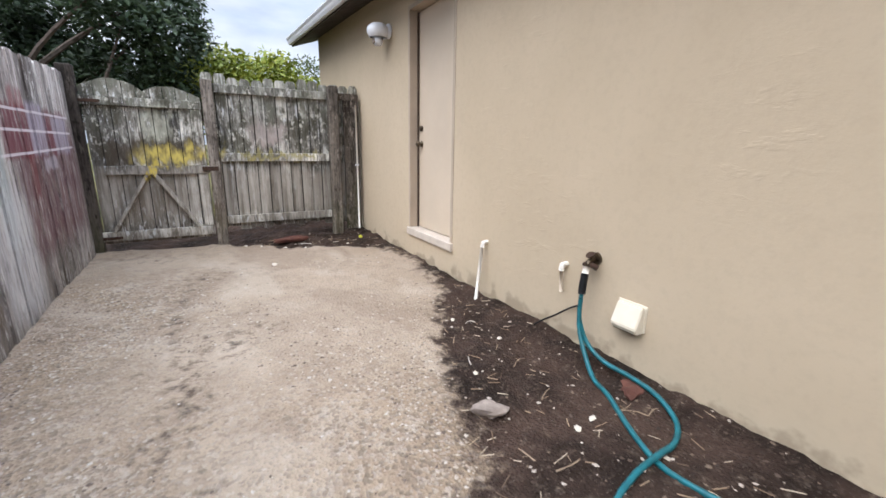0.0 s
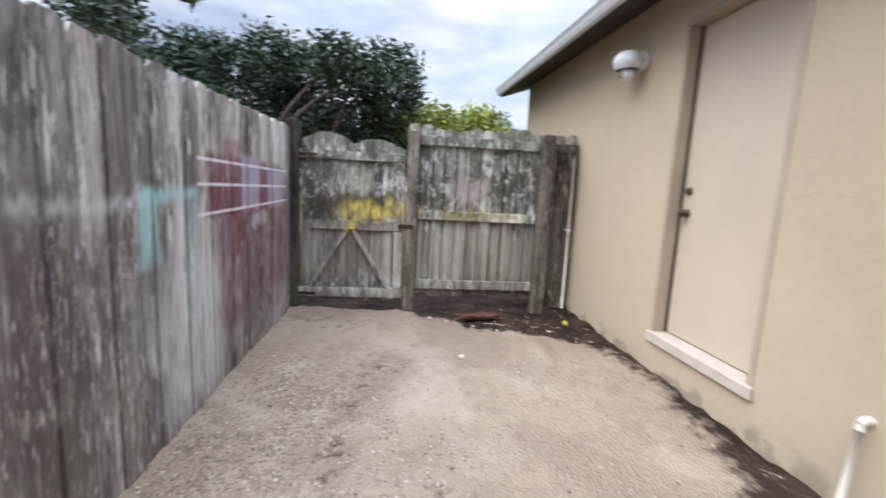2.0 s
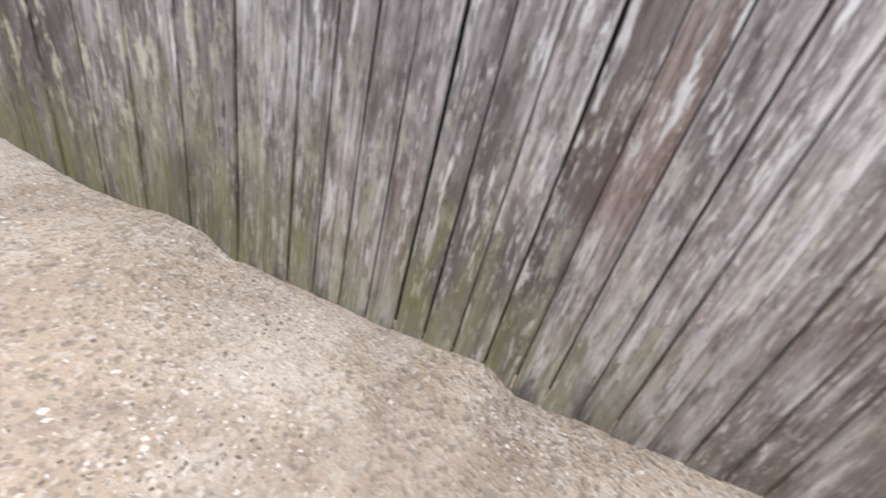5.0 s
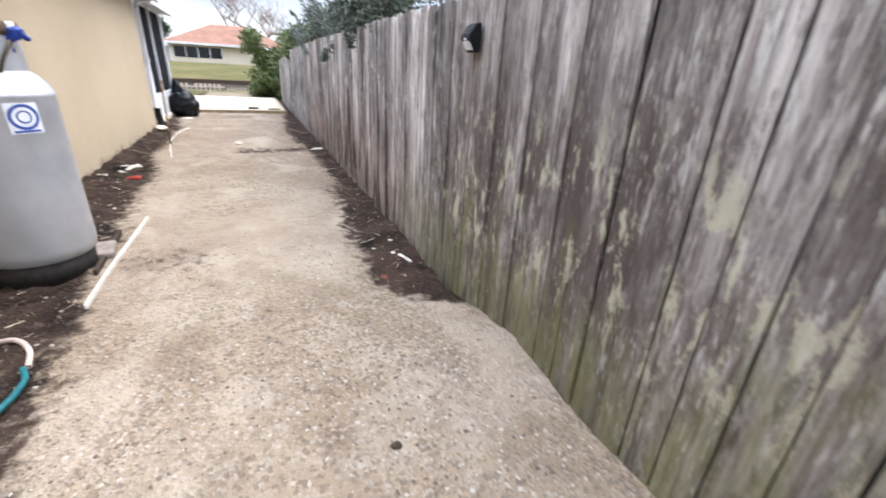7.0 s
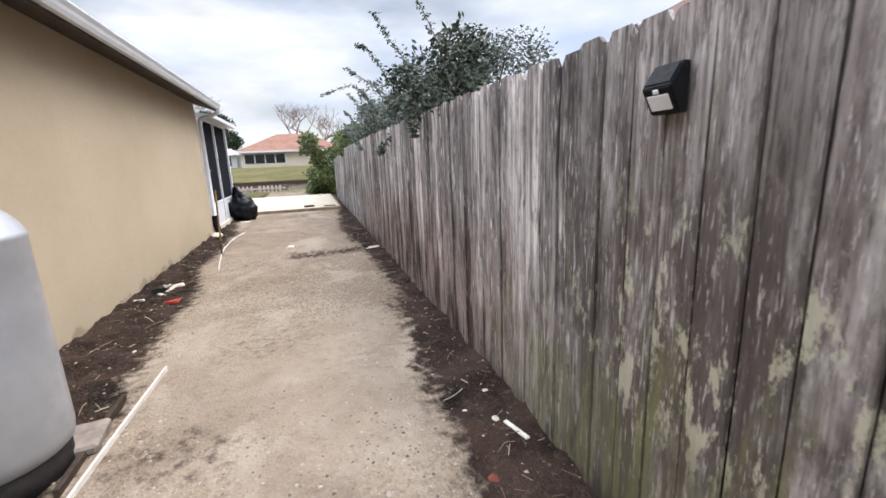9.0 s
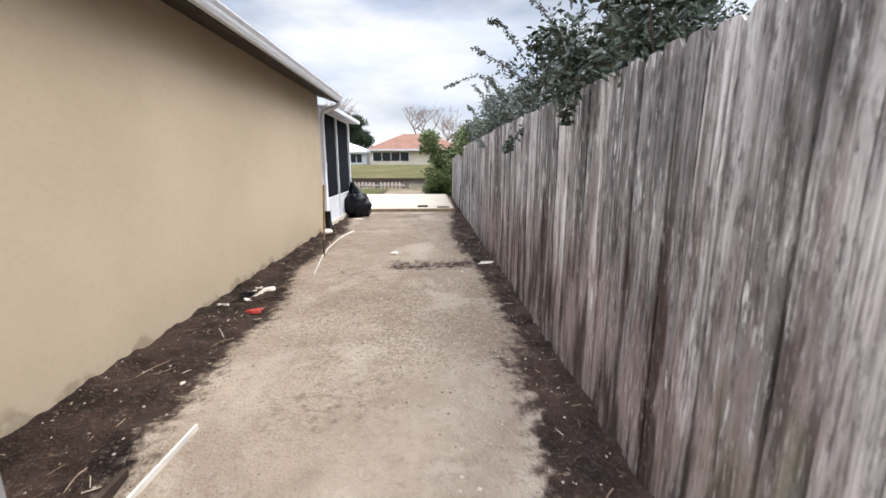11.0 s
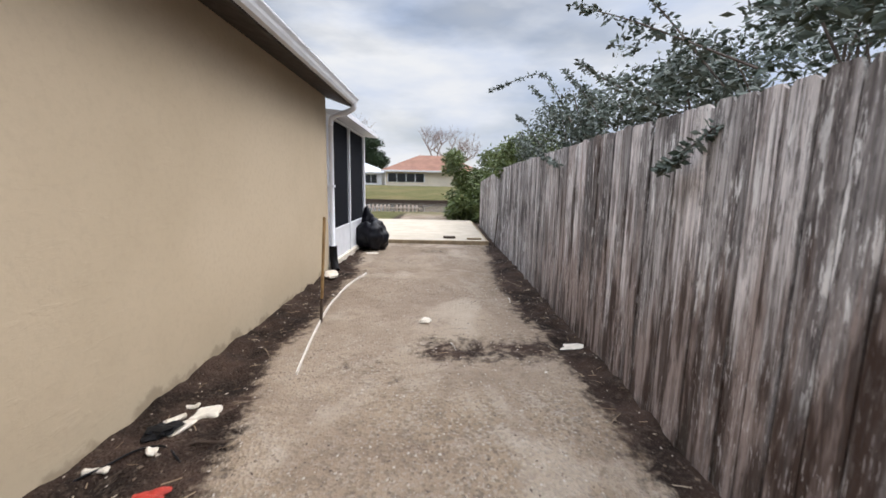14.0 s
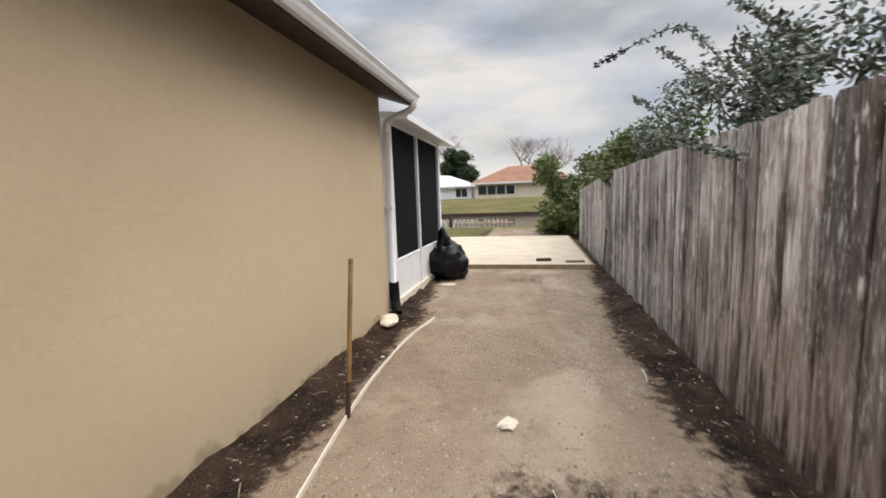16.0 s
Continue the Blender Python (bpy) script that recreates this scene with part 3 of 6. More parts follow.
def lump(size, seed, rough=0.25, sub=2):
    """An uneven solid about the origin, its foot at z = 0."""
    bm = bmesh.new()
    bmesh.ops.create_icosphere(bm, subdivisions=sub, radius=0.5)
    off = Vector((seed * 3.1, seed * 1.7, seed * 0.9))
    for v in bm.verts:
        k = 1 + rough * 2 * noise.noise(v.co * 2.3 + off) + rough * noise.noise(v.co * 6 + off)
        v.co = Vector((v.co.x * size[0], v.co.y * size[1], max(v.co.z, -0.35) * size[2])) * k
    low = min(v.co.z for v in bm.verts)
    bmesh.ops.translate(bm, verts=bm.verts, vec=(0, 0, -low))
    return bm


def from_arrays(name, verts, faces, mat, smooth=False):
    me = bpy.data.meshes.new(name)
    me.from_pydata(verts.tolist() if hasattr(verts, "tolist") else verts, [], faces.tolist() if hasattr(faces, "tolist") else faces)
    me.materials.append(mat)
    if smooth:
        me.polygons.foreach_set("use_smooth", [True] * len(me.polygons))
    return me


# ---- the ground ----
WALL_X, FENCE_X, GATE_Y = 2.48, -0.44, 6.45
FENCE_FOOT = ([-20, -8, -2.6, -2.0, -1.75, -1.15, -0.62, -0.3, 0.0, 0.18, 0.36, 0.6, 1.2, 1.55, 1.68, 1.80, 2.0, 2.36, 3.04, 3.9, 4.8, 6.4], [0, 0, -0.01, -0.05, 0.0, 0.075, 0.01, 0.03, 0.068, 0.06, -0.022, -0.01, -0.01, 0.03, 0.03, -0.062, -0.044, -0.017, 0.018, 0.0, 0.03, 0.03])


def wobble(x, y, scale, seed):
    """Cheap smooth unevenness on arrays, about -1 to 1."""
    rng = np.random.RandomState(seed)
    total = np.zeros(np.broadcast(x, y).shape)
    for k in range(7):
        a, f, p = rng.uniform(0, 2 * math.pi), scale * rng.uniform(0.6, 2.2), rng.uniform(0, 2 * math.pi)
        total += np.sin(f * (x * math.cos(a) + y * math.sin(a)) + p + 1.3 * np.sin(0.6 * f * (x * math.sin(a) - y * math.cos(a)) + 2 * p))
    return total / 4.5


def soil_share(x, y):
    """How much of the surface is bare soil: strips along the house and the fence, the corner by the gate and a scrape across the path."""
    house = np.interp(y, [-14.52, -11.65, -9.9, -8.52, -6.85, -5.21, -4.52, -2.2, -1.0, 0.6, 1.96, 2.25, 2.67, 3.37, 3.8, 4.2, 5.3, 5.7], [2.4, 2.25, 2.02, 2.08, 2.0, 1.8, 1.78, 1.66, 1.55, 1.35, 1.30, 1.47, 1.64, 1.92, 2.25, 2.36, 2.42, 2.2])
    fence = np.interp(y, [-17.06, -12.45, -10.06, -8.43, -7.59, -6.48, -5.51, -4.92, -3.45, -2.6, -2.16, -1.8, -1.6], [-0.3, -0.15, 0.04, 0.03, -0.1, -0.14, -0.2, -0.14, 0.02, -0.02, 0.05, -0.22, -0.6])
    ragged = 0.075 * wobble(x, y, 4.5, 3) + 0.045 * wobble(x, y, 15.0, 4)
    s = np.maximum(np.clip((x - house + ragged) / 0.24 + 0.5, 0, 1), np.clip((fence - x + ragged) / 0.24 + 0.5, 0, 1))
    corner = np.clip((y - np.interp(x, [0.4, 0.85, 1.25, 1.9, 2.5], [7.2, 6.35, 5.86, 5.68, 5.6]) + 2 * ragged) / 0.18 + 0.5, 0, 1)
    scrape = np.exp(-((y + 7.25 - 0.12 * np.sin(3 * x)) / 0.27) ** 2) * np.clip((x + 0.3) / 0.2, 0, 1) * np.clip((1.15 - x) / 0.3, 0, 1) * (0.72 + 0.3 * wobble(x, y, 7, 8))
    trace = 0.32 * np.exp(-((x - 0.35 + 0.1 * wobble(x, y, 3, 12)) / 0.09) ** 2) * np.clip((y - 2.4) / 0.4, 0, 1) * np.clip((4.9 - y) / 0.4, 0, 1)
    damp = 0.40 * np.clip(wobble(x, y, 2.6, 14) - 0.45, 0, 1)
    beyond = np.clip((y - 6.42) / 0.1, 0, 1)
    s = np.maximum(s, beyond)
    return np.clip(np.maximum.reduce([s, corner, scrape, trace, damp]), 0, 1)


def land(x, y):
    """Height of the ground."""
    soil = soil_share(x, y)
    near = np.clip((y + 15.5) / 1.0, 0, 1) * np.clip((8.5 - y) / 1.0, 0, 1) * np.clip((x + 0.9) / 0.3, 0, 1) * np.clip((3.0 - x) / 0.3, 0, 1)
    z = 0.010 * wobble(x, y, 2.0, 1) + 0.005 * wobble(x, y, 8.0, 2)
    z = z + soil * (-0.018 + 0.021 * wobble(x, y, 10.0, 5) + 0.015 * wobble(x, y, 24.0, 6) + 0.006 * wobble(x, y, 55.0, 7))
    z = z - 0.06 * np.exp(-(((x - 0.46) / 0.16) ** 2 + ((y + 7.30) / 0.10) ** 2))
    z = z * near + np.interp(y, *FENCE_FOOT) * np.clip((0.35 - x) / 0.7, 0, 1) * near
    z = z + 0.035 * np.clip((y - 5.6) / 0.7, 0, 1) * np.clip((x - 0.9) / 0.3, 0, 1) * near
    z = z + 0.04 * np.exp(-((x - 2.5) / 0.16) ** 2) * near
    far = np.interp(y, [-400, -160, -80, -52, -47.2, -46.8, -30.5, -28.5, -24], [2.2, 1.6, 1.0, 0.05, -0.35, -1.5, -1.5, -0.7, 0.0])
    return z + far


def build_ground():
    xs = np.concatenate([[-600, -300, -150, -80, -45, -25, -15, -9, -5.5, -3.2, -1.8, -1.1, -0.8], np.arange(-0.56, 2.60, 0.03), [2.8, 3.4, 4.5, 6.5, 10, 16, 28, 50, 90, 180, 350, 600]])
    ys = np.concatenate([[-600, -350, -200, -130, -100, -88, -80, -70, -60, -52, -49, -47.2, -46.8, -44, -38, -32, -30.5, -29.5, -28.5, -26, -24, -21, -18.5, -17, -16, -15.5, -15], np.arange(-14.6, 7.4, 0.033), [7.7, 8.3, 9.2, 11, 14, 19, 27, 40, 70, 130, 250, 500]])
    X, Y = np.meshgrid(xs, ys)
    Z = land(X, Y)
    nx, ny = len(xs), len(ys)
    idx = np.arange(nx * ny).reshape(ny, nx)
    faces = np.stack([idx[:-1, :-1], idx[:-1, 1:], idx[1:, 1:], idx[1:, :-1]], -1).reshape(-1, 4)
    me = from_arrays("ground", np.stack([X, Y, Z], -1).reshape(-1, 3), faces, M_GROUND, smooth=True)
    yard = np.clip((X + 0.62) / 0.1, 0, 1) * np.clip((2.75 - X) / 0.1, 0, 1) * np.clip((9.2 - Y) / 0.5, 0, 1) * np.clip((Y + 23) / 1.5, 0, 1)
    sand = np.clip(0.5 + 0.9 * wobble(X, Y, 1.4, 21), 0, 1)
    door_patch = np.exp(-(((X - 1.75) / 0.55) ** 2 + ((Y - 4.2) / 0.9) ** 2))
    coarse = np.clip((Y + 3.0) / 1.5, 0, 1) * np.clip((3.6 - Y) / 1.2, 0, 1)
    sand = np.clip(sand * (1 - 0.8 * coarse) + door_patch, 0, 1)
    for name, data in (("soil", soil_share(X, Y)), ("sand", sand), ("lawn", 1 - yard), ("silt", np.clip((-4.5 - Y) / 4.0, 0, 1) * np.clip(0.75 + 0.5 * wobble(X, Y, 1.8, 33), 0, 1))):
        me.attributes.new(name, "FLOAT", "POINT").data.foreach_set("value", data.reshape(-1).astype(np.float32))
    return tagged(new("ground", me), "crushed-shell path between strips of dark bare soil", "ground", kind="structure")


def on_land(x, y):
    return float(land(np.array([x]), np.array([y]))[0])


build_ground()


def build_chips(name, count, seed, mat, size, region, keep, label, category):
    """Small loose bits lying on the ground, in one mesh."""
    rng = np.random.RandomState(seed)
    x0, x1, y0, y1 = region
    P = np.stack([rng.uniform(x0, x1, count * 3), rng.uniform(y0, y1, count * 3)], 1)
    P = P[keep(P[:, 0], P[:, 1], rng)][:count]
    n = len(P)
    z = land(P[:, 0], P[:, 1])
    octa = np.array([[1, 0, 0], [-1, 0, 0], [0, 1, 0], [0, -1, 0], [0, 0, 1], [0, 0, -1]], float)
    tri = np.array([[0, 2, 4], [2, 1, 4], [1, 3, 4], [3, 0, 4], [2, 0, 5], [1, 2, 5], [3, 1, 5], [0, 3, 5]])
    s = rng.uniform(size[0], size[1], (n, 1, 1)) * rng.uniform(0.5, 1.3, (n, 1, 3)) * np.array([1, 1, 0.55])
    V = octa[None] * s * rng.uniform(0.75, 1.25, (n, 6, 3))
    a = rng.uniform(0, 2 * math.pi, n)
    c, d = np.cos(a)[:, None], np.sin(a)[:, None]
    W = np.stack([V[..., 0] * c - V[..., 1] * d, V[..., 0] * d + V[..., 1] * c, V[..., 2]], -1)
    W += np.stack([P[:, 0], P[:, 1], z + size[0] * 0.15], 1)[:, None]
    F = tri[None] + (np.arange(n) * 6)[:, None, None]
    return tagged(new(name, from_arrays(name, W.reshape(-1, 3), F.reshape(-1, 3), mat)), label, category, kind="stuff")


def chip_paint(name, *cols):
    s = Shade(name, 0.9, 0, 0.2)
    n = s.t.nodes.new("ShaderNodeNewGeometry").outputs["Random Per Island"]
    r = s.t.nodes.new("ShaderNodeValToRGB")
    r.color_ramp.interpolation = "CONSTANT"
    r.color_ramp.elements[0].color = (*cols[0], 1)
    r.color_ramp.elements[1].position, r.color_ramp.elements[1].color = 1 / len(cols), (*cols[1], 1)
    for i, col in enumerate(cols[2:], 2):
        r.color_ramp.elements.new(i / len(cols)).color = (*col, 1)
    s.put(n, r.inputs[0])
    return s.done(r.outputs[0])


M_SHELL = chip_paint("shell_bits", (0.30, 0.245, 0.19), (0.42, 0.355, 0.285), (0.24, 0.19, 0.145), (0.12, 0.09, 0.07), (0.28, 0.22, 0.165), (0.34, 0.27, 0.205), (0.36, 0.30, 0.24), (0.17, 0.13, 0.10), (0.30, 0.24, 0.185), (0.46, 0.405, 0.34))
M_MULCH = chip_paint("mulch_bits", (0.07, 0.048, 0.035), (0.035, 0.024, 0.018), (0.09, 0.065, 0.05), (0.05, 0.035, 0.025), (0.04, 0.028, 0.02), (0.15, 0.11, 0.08), (0.06, 0.04, 0.03), (0.035, 0.025, 0.02), (0.08, 0.055, 0.04), (0.42, 0.36, 0.30))
build_chips("shell_gravel", 24000, 11, M_SHELL, (0.003, 0.0115), (-0.40, 2.3, -4.2, 5.2), lambda x, y, r: (soil_share(x, y) < 0.45) & (r.uniform(0, 1, x.shape) < np.clip(1.1 - np.abs(y - 0.9) / 4.6, 0.15, 1) * np.clip(0.45 + 0.9 * wobble(x, y, 3.0, 41), 0.05, 1)), "loose pale crushed-shell gravel on the path", "gravel")
build_chips("soil_crumbs", 9000, 12, M_MULCH, (0.004, 0.013), (-0.42, 2.46, -13.5, 6.4), lambda x, y, r: soil_share(x, y) > 0.6, "dark soil crumbs, wood chips and pale bits", "soil")
build_chips("far_gravel", 10000, 13, M_SHELL, (0.004, 0.010), (-0.1, 2.0, -12.0, -4.0), lambda x, y, r: (soil_share(x, y) < 0.5) & (r.uniform(0, 1, x.shape) < np.clip(0.5 + 0.8 * wobble(x, y, 2.4, 43), 0.08, 1)), "loose pale gravel scattered over the path", "gravel")

# ---- the house ----
EAVE = lambda y: 2.465 + 0.042 * max(0.0, y)
WALL_A, WALL_B = -10.05, 8.5
DOOR_A, DOOR_B, SILL_Z, HEAD_Z = 4.09, 4.99, 0.24, 2.46


def build_house_wall():
    """The long wall in one piece with the door opening through it, and the end walls that close the house."""
    bm = bmesh.new()
    ys, zs = (WALL_A, 0.0, DOOR_A, DOOR_B, WALL_B), (-0.3, SILL_Z, HEAD_Z, 3.0)
    grid = {(i, j, k): bm.verts.new((WALL_X + 0.2 * k, ys[i], zs[j] if j < 3 else EAVE(ys[i]) + 0.10)) for i in range(5) for j in range(4) for k in (0, 1)}
    for i in range(4):
        for j in range(3):
            if (i, j) == (2, 1):
                continue
            for k in (0, 1):
                bm.faces.new([grid[i, j, k], grid[i + 1, j, k], grid[i + 1, j + 1, k], grid[i, j + 1, k]])
    rim = [(2, 1), (3, 1), (3, 2), (2, 2)]
    edge = [(i, 0) for i in range(5)] + [(4, j) for j in range(1, 4)] + [(i, 3) for i in (3, 2, 1, 0)] + [(0, j) for j in (2, 1)]
    for loop in (rim, edge):
        for p, q in zip(loop, loop[1:] + loop[:1]):
            bm.faces.new([grid[(*p, 0)], grid[(*q, 0)], grid[(*q, 1)], grid[(*p, 1)]])
    bmesh.ops.recalc_face_normals(bm, faces=bm.faces)
    solo("wall_house", bm, M_STUCCO, "tan painted stucco house wall with trowel marks", "wall", kind="structure")
    solo("wall_north", boxed(WALL_X + 0.2, 9.5, WALL_B - 0.2, WALL_B, -0.3, 2.8), M_STUCCO, "tan stucco end wall of the house", "wall", kind="structure")
    solo("wall_south", boxed(WALL_X + 0.2, 9.5, WALL_A, WALL_A + 0.2, -0.3, 2.28), M_STUCCO, "tan stucco end wall of the house", "wall", kind="structure")


def build_roof():
    """Sloping eave: soffit, fascia, gutter and shingles above."""
    y0, y1 = WALL_A - 0.12, WALL_B + 0.35
    ez = lambda y, d=0.0: EAVE(y) + d

    def sheet(section, name, mat, label, cat, solid=0.02):
        """A strip (x and height at its two long edges) carried along the eave."""
        bm = bmesh.new()
        last = None
        for y in (y0, 0.0, y1):
            (xa, za), (xb, zb) = section
            ring = [bm.verts.new(p) for p in ((xa, y, ez(y, za)), (xb, y, ez(y, zb)), (xb, y, ez(y, zb + solid)), (xa, y, ez(y, za + solid)))]
            if last:
                for k in range(4):
                    bm.faces.new((last[k], last[(k + 1) % 4], ring[(k + 1) % 4], ring[k]))
            else:
                bm.faces.new(ring)
            last = ring
        bm.faces.new(list(reversed(last)))
        bmesh.ops.recalc_face_normals(bm, faces=bm.faces)
        return solo(name, bm, mat, label, cat, kind="structure")

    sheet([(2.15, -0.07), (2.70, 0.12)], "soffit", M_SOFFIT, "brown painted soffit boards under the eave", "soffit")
    sheet([(2.09, 0.06), (9.6, 2.3)], "roof", M_ROOF_GREY, "grey asphalt shingle roof slope", "roof", 0.03)
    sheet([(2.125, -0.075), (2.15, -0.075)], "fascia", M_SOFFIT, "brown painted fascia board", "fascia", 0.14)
    # K-shaped gutter swept along the eave
    prof = [(0.0, 0.045), (0.0, -0.055), (-0.045, -0.055), (-0.062, -0.025), (-0.07, 0.0), (-0.09, 0.03), (-0.09, 0.045), (-0.082, 0.045), (-0.082, 0.032), (-0.064, 0.004), (-0.056, -0.02), (-0.041, -0.047), (-0.008, -0.047), (-0.008, 0.045)]
    bm = bmesh.new()
    last = None
    for y in [y0, -8.0, -6.0, -4.0, -2.0, 0.0, 2.0, 4.0, 6.0, y1]:
        ring = [bm.verts.new((2.124 + px, y, ez(y, pz))) for px, pz in prof]
        if last:
            for k in range(len(prof)):
                bm.faces.new((last[k], last[(k + 1) % len(prof)], ring[(k + 1) % len(prof)], ring[k]))
        else:
            bm.faces.new(ring)
        last = ring
    bm.faces.new(list(reversed(last)))
    bmesh.ops.recalc_face_normals(bm, faces=bm.faces)
    return solo("gutter", bm, M_ALU, "white aluminium rain gutter along the eave", "gutter")


def build_door():
    d = thing("door_1", "closed flush tan side door with bronze lock", "door", kind="structure")
    x = WALL_X + 0.085
    part("door_leaf", boxed(x + 0.012, x + 0.055, DOOR_A + 0.04, DOOR_B - 0.04, SILL_Z + 0.085, HEAD_Z - 0.045, 0.003), M_DOOR, d)
    bm = bmesh.new()
    for y0, y1, z0, z1 in ((DOOR_A + 0.001, DOOR_A + 0.036, SILL_Z + 0.081, HEAD_Z - 0.001), (DOOR_B - 0.036, DOOR_B - 0.001, SILL_Z + 0.081, HEAD_Z - 0.001), (DOOR_A + 0.036, DOOR_B - 0.036, HEAD_Z - 0.04, HEAD_Z - 0.001)):
        box(bm, WALL_X - 0.006, x + 0.07, y0, y1, z0, z1, 0.002)
    part("door_frame", bm, M_TRIM, d, "brown-tan door frame lining the opening")
    # dark strips stand in for the gap lines beside the door leaf
    bm = bmesh.new()
    for y0, y1, z0, z1 in ((DOOR_A + 0.036, DOOR_A + 0.05, SILL_Z + 0.081, HEAD_Z - 0.05), (DOOR_B - 0.05, DOOR_B - 0.036, SILL_Z + 0.081, HEAD_Z - 0.05)):
        box(bm, x - 0.006, x + 0.010, y0, y1, z0, z1)
    part("gap_strip", bm, M_DARKWOOD, d, "dark strip drawn for the gap beside the door leaf")
    part("sill", boxed(WALL_X - 0.028, x + 0.07, DOOR_A - 0.012, DOOR_B + 0.012, SILL_Z + 0.003, SILL_Z + 0.078, 0.006), M_SILL, d, "white painted door sill")
    for name, z, r, out in (("deadbolt", 1.335, 0.028, 0.03), ("knob", 1.185, 0.03, 0.062)):
        prof = [(0.0, 0), (r, 0), (r, 0.008), (r * 0.45, 0.012), (r * 0.45, out * 0.5), (r * 0.95, out * 0.6), (r, out * 0.8), (r * 0.7, out), (0, out)] if name == "knob" else [(0, 0), (r, 0), (r, 0.012), (r * 0.8, 0.022), (0, 0.024)]
        bm = lathe(prof, 20)
        bmesh.ops.transform(bm, matrix=pose(x + 0.012, DOOR_B - 0.105, z, 0, -90, 0), verts=bm.verts)
        part(name, bm, M_BRASS, d, "dark bronze " + name, smooth=True)


def build_wall_lamp():
    d = thing("security_light", "round white motion security light on the stucco wall", "lamp", at=pose(WALL_X, 5.47, 2.31))
    bm = lathe([(0, 0), (0.075, 0), (0.075, 0.02), (0.06, 0.035), (0, 0.035)], 24)
    bmesh.ops.transform(bm, matrix=pose(0, 0, 0.03, 0, -90, 0), verts=bm.verts)
    part("base_plate", bm, M_WHITE, d, smooth=True)
    bm = lathe([(0.085, -0.045), (0.105, -0.02), (0.115, 0.015), (0.105, 0.055), (0.07, 0.085), (0, 0.095), ], 28, -0.13, 0)
    part("hood", bm, M_WHITE, d, "white domed hood", smooth=True)
    part("arm", tube([(-0.02, 0, 0.03), (-0.06, 0, 0.03), (-0.09, 0, 0.02)], 0.028, 10), M_WHITE, d)
    bm = lathe([(0, -0.125), (0.035, -0.12), (0.05, -0.09), (0.055, -0.045), (0, -0.04)], 20, -0.13, 0)
    part("sensor", bm, M_ALU, d, "pale sensor housing below the hood", smooth=True)
    part("sensor_lens", boxed(-0.19, -0.165, -0.025, 0.025, -0.105, -0.06, 0.006), M_STONE, d, "grey sensor lens")


def build_vent():
    d = thing("dryer_vent", "cream plastic dryer vent hood on the stucco wall", "vent", at=pose(WALL_X, 2.255, 0.245) @ Matrix.Scale(0.88, 4))
    bm = bmesh.new()
    w, h, o, lip = 0.085, 0.155, 0.085, 0.035
    pts = [(0, 0), (-o * 0.8, 0), (-o, 0.03), (-lip, h), (0, h)]
    a = [bm.verts.new((x, -w, z)) for x, z in pts]
    b = [bm.verts.new((x, w, z)) for x, z in pts]
    bm.faces.new(a)
    bm.faces.new(list(reversed(b)))
    for i in range(1, 5):
        j = (i + 1) % 5
        bm.faces.new((a[i], b[i], b[j], a[j]))
    bmesh.ops.recalc_face_normals(bm, faces=bm.faces)
    bmesh.ops.bevel(bm, geom=bm.edges, offset=0.006, segments=2, affect="EDGES")
    part("hood", bm, M_VENT, d)
    part("flange", boxed(-0.012, -0.002, -0.095, 0.095, 0.0, 0.165, 0.003), M_VENT, d)
    part("flap", boxed(-0.065, -0.02, -0.07, 0.07, -0.006, -0.001), M_DARKWOOD, d, "dark flap under the hood")


def build_pipes():
    d = thing("drain_pipe", "thin white PVC condensate pipe leaning from the wall", "pipe", group="wall pipes")
    part("riser", tube([(2.432, 3.557, 0.42), (2.372, 3.54, on_land(2.372, 3.54) - 0.03)], 0.0125, 12, soft=False), M_PVC, d, smooth=True)
    part("elbow", tube([(2.49, 3.56, 0.44), (2.452, 3.56, 0.44), (2.437, 3.558, 0.432), (2.432, 3.557, 0.405)], 0.017, 12, 4), M_PVC, d, smooth=True)
    d = thing("drain_stub", "short white PVC stub pipe with tan painted tail", "pipe", group="wall pipes")
    part("elbow", tube([(2.49, 2.73, 0.475), (2.452, 2.73, 0.475), (2.438, 2.73, 0.466), (2.436, 2.73, 0.44)], 0.016, 12, 4), M_PVC, d, smooth=True)
    part("tail", tube([(2.436, 2.73, 0.44), (2.452, 2.735, 0.30)], 0.010, 10, soft=False), M_DOOR, d, "tan painted tail", smooth=True)


